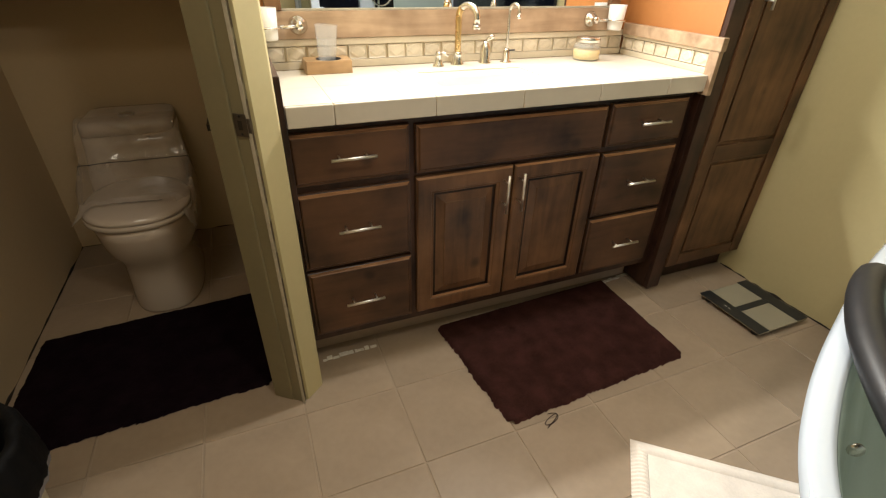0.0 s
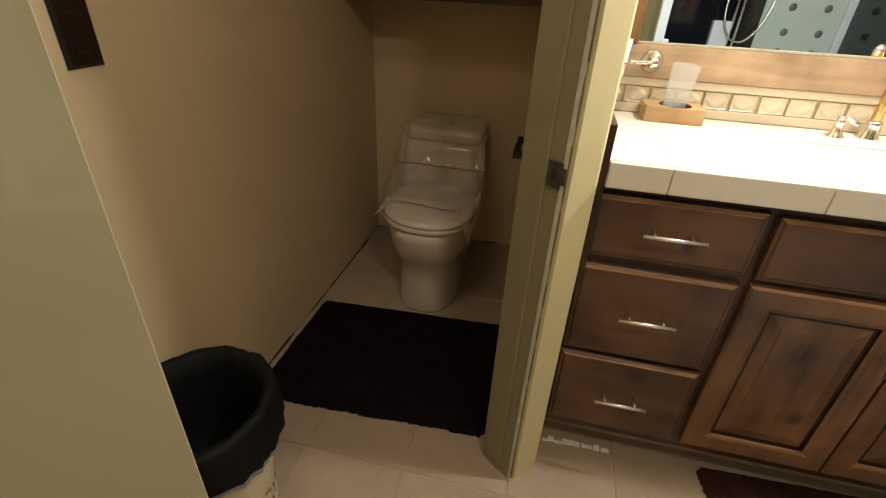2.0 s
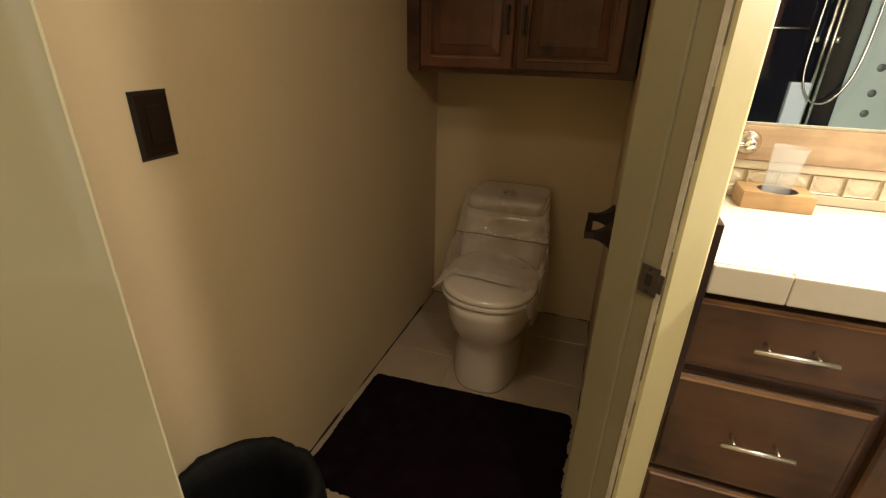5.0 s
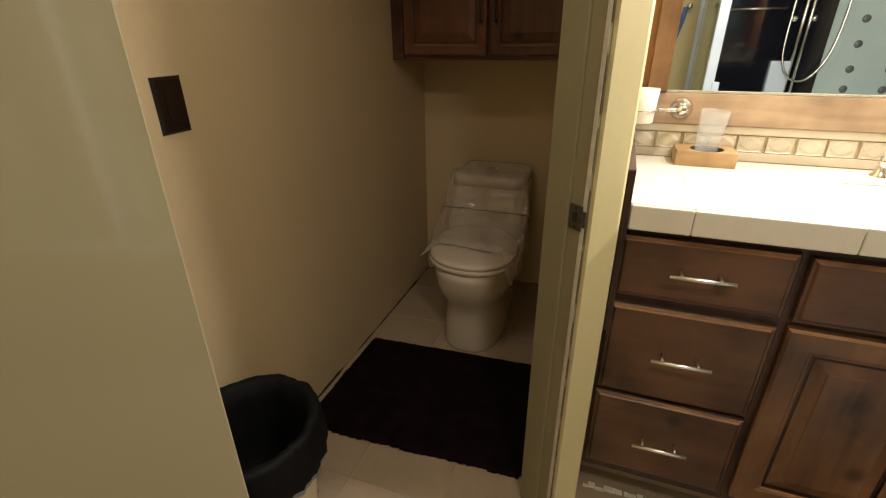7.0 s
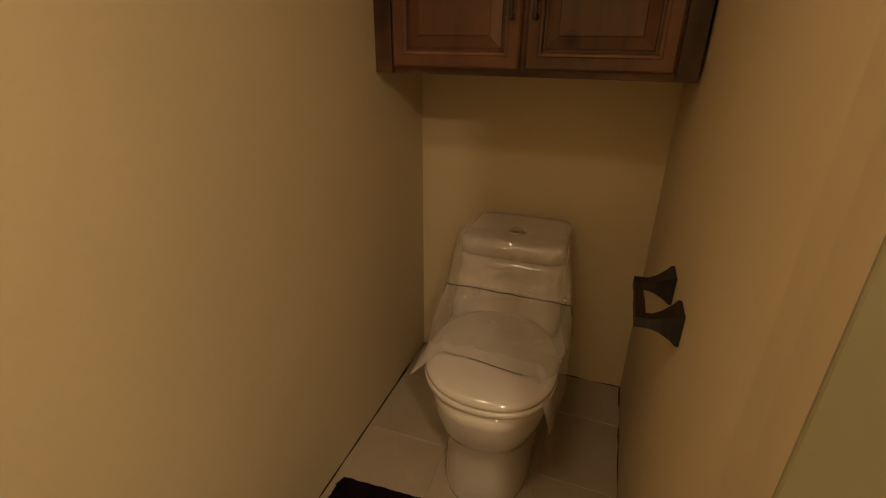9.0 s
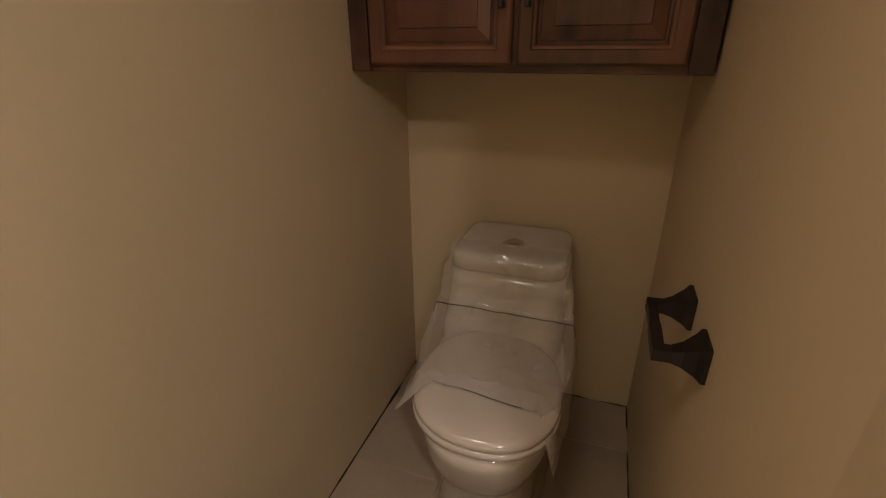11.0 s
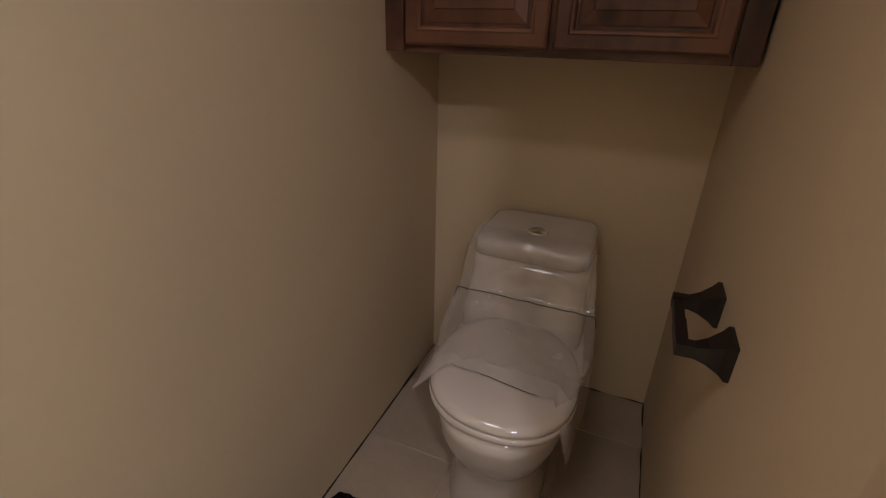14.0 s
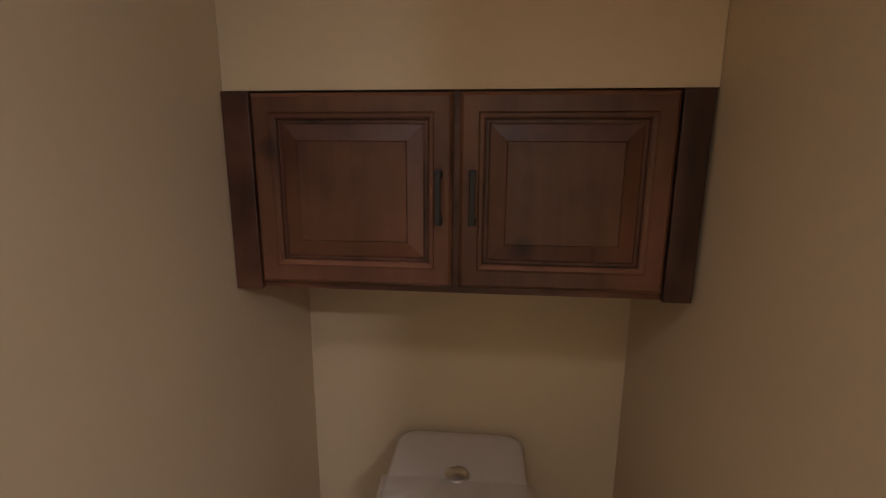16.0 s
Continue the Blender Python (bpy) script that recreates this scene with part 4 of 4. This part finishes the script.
block = thing("wood_block_holder", "oak block tumbler holder on the counter", "holder", (0.248, 1.60, TOP))
blk = bmesh.new()
HX, HY, HR = 0.252, 1.592, 0.040
n = 32
outer = []
for k in range(n):
    a = 2 * math.pi * k / n
    c, s_ = math.cos(a), math.sin(a)
    m = max(abs(c) / 0.072, abs(s_) / 0.046)
    outer.append((HX - 0.004 + c / m, HY + 0.004 + s_ / m))
rings = [[blk.verts.new((x, y, TOP + 0.0006)) for x, y in outer], [blk.verts.new((x, y, TOP + 0.034)) for x, y in outer], [blk.verts.new((HX + (x - HX) * 0.97, HY + (y - HY) * 0.97, TOP + 0.038)) for x, y in outer],
         [blk.verts.new((HX + HR * math.cos(2 * math.pi * k / n), HY + HR * math.sin(2 * math.pi * k / n), TOP + 0.038)) for k in range(n)],
         [blk.verts.new((HX + HR * math.cos(2 * math.pi * k / n), HY + HR * math.sin(2 * math.pi * k / n), TOP + 0.010)) for k in range(n)]]
for p, q in zip(rings, rings[1:]):
    for k in range(n):
        blk.faces.new((p[k], p[(k + 1) % n], q[(k + 1) % n], q[k]))
blk.faces.new(rings[0][::-1])
blk.faces.new(rings[-1])
bmesh.ops.recalc_face_normals(blk, faces=blk.faces[:])
part("block", blk, BLOCKWOOD, block)
# black sleeve that makes the inside of the hole dark
part("socket_dark_sleeve", lathe([(0.0, 0.0105), (0.0392, 0.0105), (0.0392, 0.0376), (0.0375, 0.0378), (0.0375, 0.012), (0, 0.012)], 32, (HX, HY, TOP)), RUBBER, block, "black inside of the round hole", True)
tum = thing("tumbler", "frosted clear plastic tumbler leaning in the wood block", "cup", (HX, HY, TOP + 0.0125))
part("cup", lathe([(0, 0.001), (0.024, 0.001), (0.026, 0.004), (0.0335, 0.118), (0.0345, 0.122), (0.0330, 0.122), (0.0315, 0.118), (0.0240, 0.006), (0, 0.005)], 32, (HX - 0.004, HY, TOP + 0.0122), pose(0, 0, 0, 0, 3, 0)), FROST, tum, "", True)


def cup_holder(x, sgn):
    t = thing("cup_holder", "brushed nickel wall cup holder with a white frosted cup", "holder", (x, YV, 1.03), "cup holders beside the mirror")
    yb = YV - 0.0185
    part("rosette", lathe([(0, 0), (0.028, 0), (0.028, 0.004), (0.022, 0.014), (0.012, 0.022), (0.0105, 0.034), (0.013, 0.038), (0.011, 0.043), (0, 0.044)], 28, (x, yb, 1.030), pose(0, 0, 0, 90, 0, 0)), CHROME, t, "", True)
    cx, cy = x + sgn * 0.092, yb - 0.036
    part("arm", tube([(x, yb - 0.034, 1.030), (x + sgn * 0.03, yb - 0.035, 1.029), (x + sgn * 0.055, cy, 1.029)], 0.0055, 10), CHROME, t, "", True)
    ring = [(cx + 0.0345 * math.cos(a * math.pi / 16), cy + 0.0345 * math.sin(a * math.pi / 16), 1.029) for a in range(33)]
    part("ring", tube(ring, 0.0028, 8), CHROME, t, "", True)
    part("cup", lathe([(0, -0.036), (0.0255, -0.036), (0.027, -0.033), (0.0325, 0.050), (0.031, 0.050), (0.0255, -0.030), (0, -0.031)], 30, (cx, cy, 1.031)), WHITECUP, t, "white frosted cup", True)


cup_holder(0.178, -1)
cup_holder(1.262, 1)

# ---- tall cabinet ----
tall = thing("tall_cabinet", "tall dark stained knotty wooden linen cabinet", "cabinet", (1.7, YV, 0))
TF = 1.192
part("body", box(1.500, XR - 0.002, TF + 0.022, YV - 0.002, 0.092, 2.2, 0.002), FRAMEWOOD, tall)
part("plinth", box(1.500, XR - 0.002, 1.258, YV - 0.002, 0.0, 0.0915), FRAMEWOOD, tall)
part("stile", box(1.4565, 1.522, TF + 0.002, TF + 0.0215, 0.010, 2.2, 0.002), FRAMEWOOD, tall, "dark stained face stile")
td = part("door", box(1.5265, 1.9545, TF + 0.003, TF + 0.0215, 0.108, 1.30, 0.002), DARKWOODV, tall)
def door_rail(x0, x1, z0, z1, mat):
    part("rail", box(x0, x1, TF - 0.004, TF + 0.0025, z0, z1, 0.003), mat, td)
door_rail(1.527, 1.583, 0.109, 1.299, DARKWOODV)
door_rail(1.898, 1.954, 0.109, 1.299, DARKWOODV)
door_rail(1.5835, 1.8975, 0.109, 0.160, DARKWOOD)
door_rail(1.5835, 1.8975, 0.575, 0.640, DARKWOOD)
door_rail(1.5835, 1.8975, 1.245, 1.299, DARKWOOD)
for z0, z1 in ((0.172, 0.563), (0.652, 1.233)):
    part("panel", box(1.596, 1.886, TF - 0.0015, TF + 0.0028, z0, z1, 0.0035, 2), DARKWOODV, td)
bar_handle(td, 1.095, 1.225, 1.578, TF - 0.037, True)
part("upper_door", raised_panel(1.5265, 1.9545, 1.306, 2.19, TF + 0.001, 0.055), [DARKWOODV, GLAZESHADE, EDGELIT], tall)
part("end_panel", box(1.4545, 1.4985, TF + 0.0225, YV - 0.001, 0.010, 0.990, 0.001), FRAMEWOOD, tall)
structure("wall_niche", box(1.4540, 1.4985, TF + 0.0225, YV, 0.991, 2.2), ORANGE, "terracotta painted side of the vanity niche", "wall")

# ---- bathroom scale, white mat ----
scale = thing("bathroom_scale", "glass bathroom scale with charcoal end bars on the floor", "scale", (1.765, 0.93, 0))
part("glass_plate", box(1.636, 1.908, 0.796, 1.070, 0.018, 0.0245, 0.002), SCALEGLASS, scale)
part("end_bar", box(1.632, 1.690, 0.796, 1.072, 0.0250, 0.0275, 0.001), CHARCOAL, scale, "charcoal end bar")
part("end_bar", box(1.852, 1.910, 0.796, 1.072, 0.0250, 0.0275, 0.001), CHARCOAL, scale, "charcoal end bar")
part("cross_bar", box(1.6905, 1.8515, 0.920, 0.948, 0.0250, 0.0272, 0.001), CHARCOAL, scale, "charcoal cross bar")
for fx in (1.660, 1.880):
    for fy in (0.825, 1.042):
        part("foot", lathe([(0, 0), (0.014, 0), (0.014, 0.017), (0, 0.0178)], 14, (fx, fy, 0.0)), RUBBER, scale)
for my in (0.945, 0.962):
    part("print_mark", box(1.657, 1.661, my, my + 0.010, 0.0276, 0.0279), MARK, scale)


def bath_mat():
    """A quilted white mat with a ruffled border, set askew."""
    t = thing("white_bath_mat", "white cotton bath mat with a gathered border beside the tub", "bath mat", (0.95, 0.35, 0))
    u, v = Vector((0.769, -0.639, 0)), Vector((-0.639, -0.769, 0))
    o = Vector((0.871, 0.622, 0))
    L, W, B = 0.72, 0.46, 0.045
    def grid(fu0, fu1, fv0, fv1, nu, nv, hf):
        b = bmesh.new()
        rows = [[b.verts.new(o + u * (fu0 + (fu1 - fu0) * i / nu) + v * (fv0 + (fv1 - fv0) * j / nv) + Vector((0, 0, hf(fu0 + (fu1 - fu0) * i / nu, fv0 + (fv1 - fv0) * j / nv)))) for j in range(nv + 1)] for i in range(nu + 1)]
        for i in range(nu):
            for j in range(nv):
                b.faces.new((rows[i][j], rows[i + 1][j], rows[i + 1][j + 1], rows[i][j + 1]))
        bmesh.ops.recalc_face_normals(b, faces=b.faces[:])
        for f in b.faces:
            if f.normal.z < 0:
                f.normal_flip()
        return b
    part("field", grid(B, L - B, B, W - B, 40, 26, lambda a, c: 0.012 + 0.001 * noise.noise(Vector((a * 20, c * 20, 0)))), MATCLOTH, t, "", True)
    def ruff(a, c):
        d = min(a, L - a, c, W - c)
        along = c if min(a, L - a) < min(c, W - c) else a
        return 0.002 + 0.016 * math.sin(min(1, max(0, d / B)) * 2.6) + 0.0022 * math.sin(along * 520 + 2 * noise.noise(Vector((along * 30, 0, 0)))) * (d < B) * (along == c)
    for q in ((0, L, 0, B, 180, 10), (0, L, W - B, W, 180, 10), (0, B, B, W - B, 10, 150), (L - B, L, B, W - B, 10, 150)):
        part("border", grid(*q, ruff), MATCLOTH, t, "gathered border", True)


bath_mat()

# loose thread on the floor by the rug
thr = tube([(0.690 + 0.028 * math.sin(k * 0.5), 0.772 + 0.016 * math.cos(k * 0.43) - 0.0006 * k, 0.0022 + 0.0008 * math.sin(k)) for k in range(24)], 0.0011, 5)
tagged(link_mesh("loose_thread", thr, RUGDARK), "loose dark thread beside the maroon rug", "thread")

# ---- corner tub with shower fittings, beside and behind ----
tub = thing("corner_whirlpool_tub", "white corner whirlpool tub with glass shower surround", "bathtub", (1.4, -0.4, 0))
OUT = [(1.955, 0.690), (1.62, 0.600), (1.36, 0.520), (1.11, 0.425), (0.95, 0.360), (0.82, 0.298), (0.70, 0.228), (0.60, 0.145), (0.525, 0.04), (0.475, -0.10), (0.450, -0.28), (0.445, -0.60), (0.445, -1.0), (0.445, -1.298), (1.955, -1.298)]
def rounded_outline(points, n=5):
    """The open front of the outline drawn as one smooth curve; the wall corners stay."""
    out, front = [], [Vector(p) for p in points[:-2]]
    for i in range(len(front) - 1):
        p0, p1, p2, p3 = [front[min(max(i + k, 0), len(front) - 1)] for k in (-1, 0, 1, 2)]
        for k in range(n):
            w = k / n
            out.append(tuple(0.5 * ((2 * p1) + (p2 - p0) * w + (2 * p0 - 5 * p1 + 4 * p2 - p3) * w * w + (3 * p1 - p0 - 3 * p2 + p3) * w ** 3)))
    return out + [tuple(front[-1])] + [tuple(p) for p in points[-2:]]


OUT = rounded_outline(OUT)
MID = Vector((1.35, -0.45, 0))
def shrink(d, z):
    """The tub's outline drawn in by d metres on its open sides."""
    out = []
    for x, y in OUT:
        w = Vector((x, y, 0)) - MID
        f = 1 - d / w.length
        px, py = MID.x + w.x * f, MID.y + w.y * f
        out.append((px, py, z))
    return out
shell = [shrink(0.24, 0.0), shrink(0.22, 0.10), shrink(0.10, 0.38), shrink(0.035, 0.50), shrink(0.006, 0.535), shrink(0.0, 0.552), shrink(0.010, 0.565), shrink(0.036, 0.569), shrink(0.046, 0.565), shrink(0.050, 0.557)]
part("rim_and_apron", loft(shell, True, False), ACRYLIC, tub, "", True)
inner = [shrink(0.0505, 0.557), shrink(0.055, 0.552), shrink(0.075, 0.50), shrink(0.16, 0.25), shrink(0.24, 0.14), shrink(0.34, 0.12)]
part("basin", loft(inner, False, True), TUBINSIDE, tub, "white acrylic basin toned grey-green for its shade", True)
pad = [(1.34, 0.480, 0.590), (1.27, 0.465, 0.597), (1.17, 0.425, 0.600), (1.05, 0.352, 0.600), (0.95, 0.270, 0.598), (0.86, 0.175, 0.592), (0.79, 0.07, 0.582)]
def smooth_path(p, n=6):
    out = []
    for i in range(len(p) - 1):
        p0, p1, p2, p3 = [Vector(p[min(max(i + k, 0), len(p) - 1)]) for k in (-1, 0, 1, 2)]
        for k in range(n):
            w = k / n
            out.append(tuple(0.5 * ((2 * p1) + (p2 - p0) * w + (2 * p0 - 5 * p1 + 4 * p2 - p3) * w * w + (3 * p1 - p0 - 3 * p2 + p3) * w ** 3)))
    out.append(tuple(Vector(p[-1])))
    return out
pp = smooth_path(pad)
part("armrest", tube(pp, [0.016 + 0.016 * min(1, k / 5) for k in range(len(pp))], 16), RUBBER, tub, "black rubber armrest pad", True)
part("jet", lathe([(0, 0), (0.013, 0), (0.0145, 0.003), (0.009, 0.007), (0.0, 0.006)], 20, (0.872, 0.215, 0.49), pose(0, 0, 0, 100, 0, 145)), CHROME, tub, "", True)
part("grab_bar", tube([(1.44, 0.505, 0.575), (1.45, 0.507, 0.640), (1.52, 0.500, 0.652), (1.70, 0.53, 0.652)], 0.011, 10), CHROME, tub, "", True)

cabin = thing("shower_surround", "shower surround with black and pale glass panels on the tub", "shower", (1.3, -1.2, 0.56))
part("back_panel", box(0.62, 1.19, -1.292, -1.270, 0.572, 2.05, 0.003), BLACKGLASS, cabin, "black glass back panel")
part("jet_panel", box(1.352, 1.880, -1.292, -1.268, 0.572, 2.05, 0.003), MILKGLASS, cabin, "pale glass panel with jets")
part("column", box(1.1905, 1.3515, -1.292, -1.235, 0.572, 2.05, 0.008), BLACKGLASS, cabin, "black control column")
part("corner_post", box(1.8805, 1.945, -1.292, -1.23, 0.572, 2.05, 0.006), ACRYLIC, cabin)
part("side_panel", box(1.925, 1.945, -1.2295, 0.42, 0.640, 2.05, 0.003), BLACKGLASS, cabin, "black glass side panel")
part("front_post", box(0.500, 0.556, -0.375, -0.325, 0.570, 2.05, 0.006), ACRYLIC, cabin, "white front post")
part("post_clip", box(0.545, 0.585, -0.385, -0.318, 0.860, 0.930, 0.004), ACRYLIC, cabin)
part("end_post", box(0.500, 0.530, -1.29, -1.26, 0.570, 2.05, 0.004), ACRYLIC, cabin)
GLASSGREY = glass("smoked_glass", (0.55, 0.60, 0.56), 0.02)
part("side_glass", box(0.524, 0.532, -1.258, -0.378, 0.575, 2.04, 0.001), GLASSGREY, cabin, "clear side pane")
part("towel_rail", tube([(0.70, -1.255, 1.355), (1.06, -1.255, 1.355)], 0.008, 10), CHROME, cabin, "", True)
for rx in (0.71, 1.05):
    part("rail_bracket", tube([(rx, -1.271, 1.355), (rx, -1.252, 1.355)], 0.010, 10), CHROME, cabin, "", True)
part("backrest", box(1.035, 1.165, -1.268, -1.20, 0.575, 1.01, 0.012), ACRYLIC, cabin, "white backrest")
for rx in (1.165, 1.205):
    part("riser_pipe", tube([(rx, -1.215, 0.62), (rx, -1.215, 1.95)], 0.011, 12), CHROME, cabin, "", True)
for rx in (1.115, 1.235):
    part("valve_knob", lathe([(0, 0), (0.018, 0), (0.018, 0.02), (0.010, 0.026), (0, 0.027)], 18, (rx, -1.222, 1.285), pose(0, 0, 0, 90, 0, 0)), CHROME, cabin, "", True)
hose = smooth_path([(1.10, -1.20, 1.75), (1.085, -1.19, 1.40), (1.09, -1.18, 1.05), (1.16, -1.17, 0.90), (1.26, -1.17, 0.885), (1.35, -1.18, 1.00), (1.395, -1.19, 1.22), (1.40, -1.20, 1.60), (1.36, -1.21, 1.85)], 8)
part("hose", tube(hose, 0.0075, 10), CHROME, cabin, "chrome shower hose", True)
for jz in (0.82, 0.955, 1.12, 1.28, 1.44):
    for jx in (1.545, 1.775):
        part("body_jet", lathe([(0, 0), (0.026, 0), (0.027, 0.006), (0.020, 0.016), (0.0, 0.014)], 20, (jx, -1.2675, jz), pose(0, 0, 0, 90, 0, 0)), JETGREY, cabin, "grey body jet", True)

hook = thing("robe_hook", "round nickel robe hook on the rear wall", "hook", (0.43, YR, 1.385))
part("knob", lathe([(0, 0), (0.012, 0), (0.012, 0.02), (0.020, 0.028), (0.020, 0.038), (0.012, 0.046), (0, 0.047)], 18, (0.43, YR + 0.0005, 1.385), pose(0, 0, 0, -90, 0, 0)), CHROME, hook, "", True)
CLOTH = material("blue_cloth", (0.08, 0.13, 0.30), 0.9, vary=0.15, scale=20, bump=0.4)
cl = loft([oval(0.405, YR + 0.028, 1.378, 0.018, 0.012, 16), oval(0.395, YR + 0.030, 1.30, 0.020, 0.013, 16), oval(0.375, YR + 0.026, 1.18, 0.012, 0.010, 16), oval(0.365, YR + 0.022, 1.10, 0.004, 0.004, 16)])
tagged(link_mesh("blue_washcloth", cl, CLOTH, True), "blue cloth hanging from the robe hook", "cloth")

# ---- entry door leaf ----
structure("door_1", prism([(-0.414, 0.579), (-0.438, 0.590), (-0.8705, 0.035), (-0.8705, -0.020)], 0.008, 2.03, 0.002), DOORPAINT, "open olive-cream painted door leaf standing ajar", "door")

# ---- floor tiles ----
TP = 0.289
tile_mesh = None
b = box(0.0022, TP - 0.0022, 0.0022, TP - 0.0022, -0.010, 0.0, 0.0014, 1)
for i in range(-4, 8):
    for j in range(-9, 6):
        x, y = -0.012 + i * TP, 1.059 + j * TP
        if x + TP < XL or x > XR or y + TP < YR or y > YB:
            continue
        if tile_mesh is None:
            ob = part("tile", b, TILE, floor)
            tile_mesh = ob.data
        else:
            ob = new("tile", tile_mesh)
            ob.parent = floor
        ob.location = (x, y, 0.0)
        ob.rotation_euler = (radians(random.uniform(-0.06, 0.06)), radians(random.uniform(-0.06, 0.06)), 0)
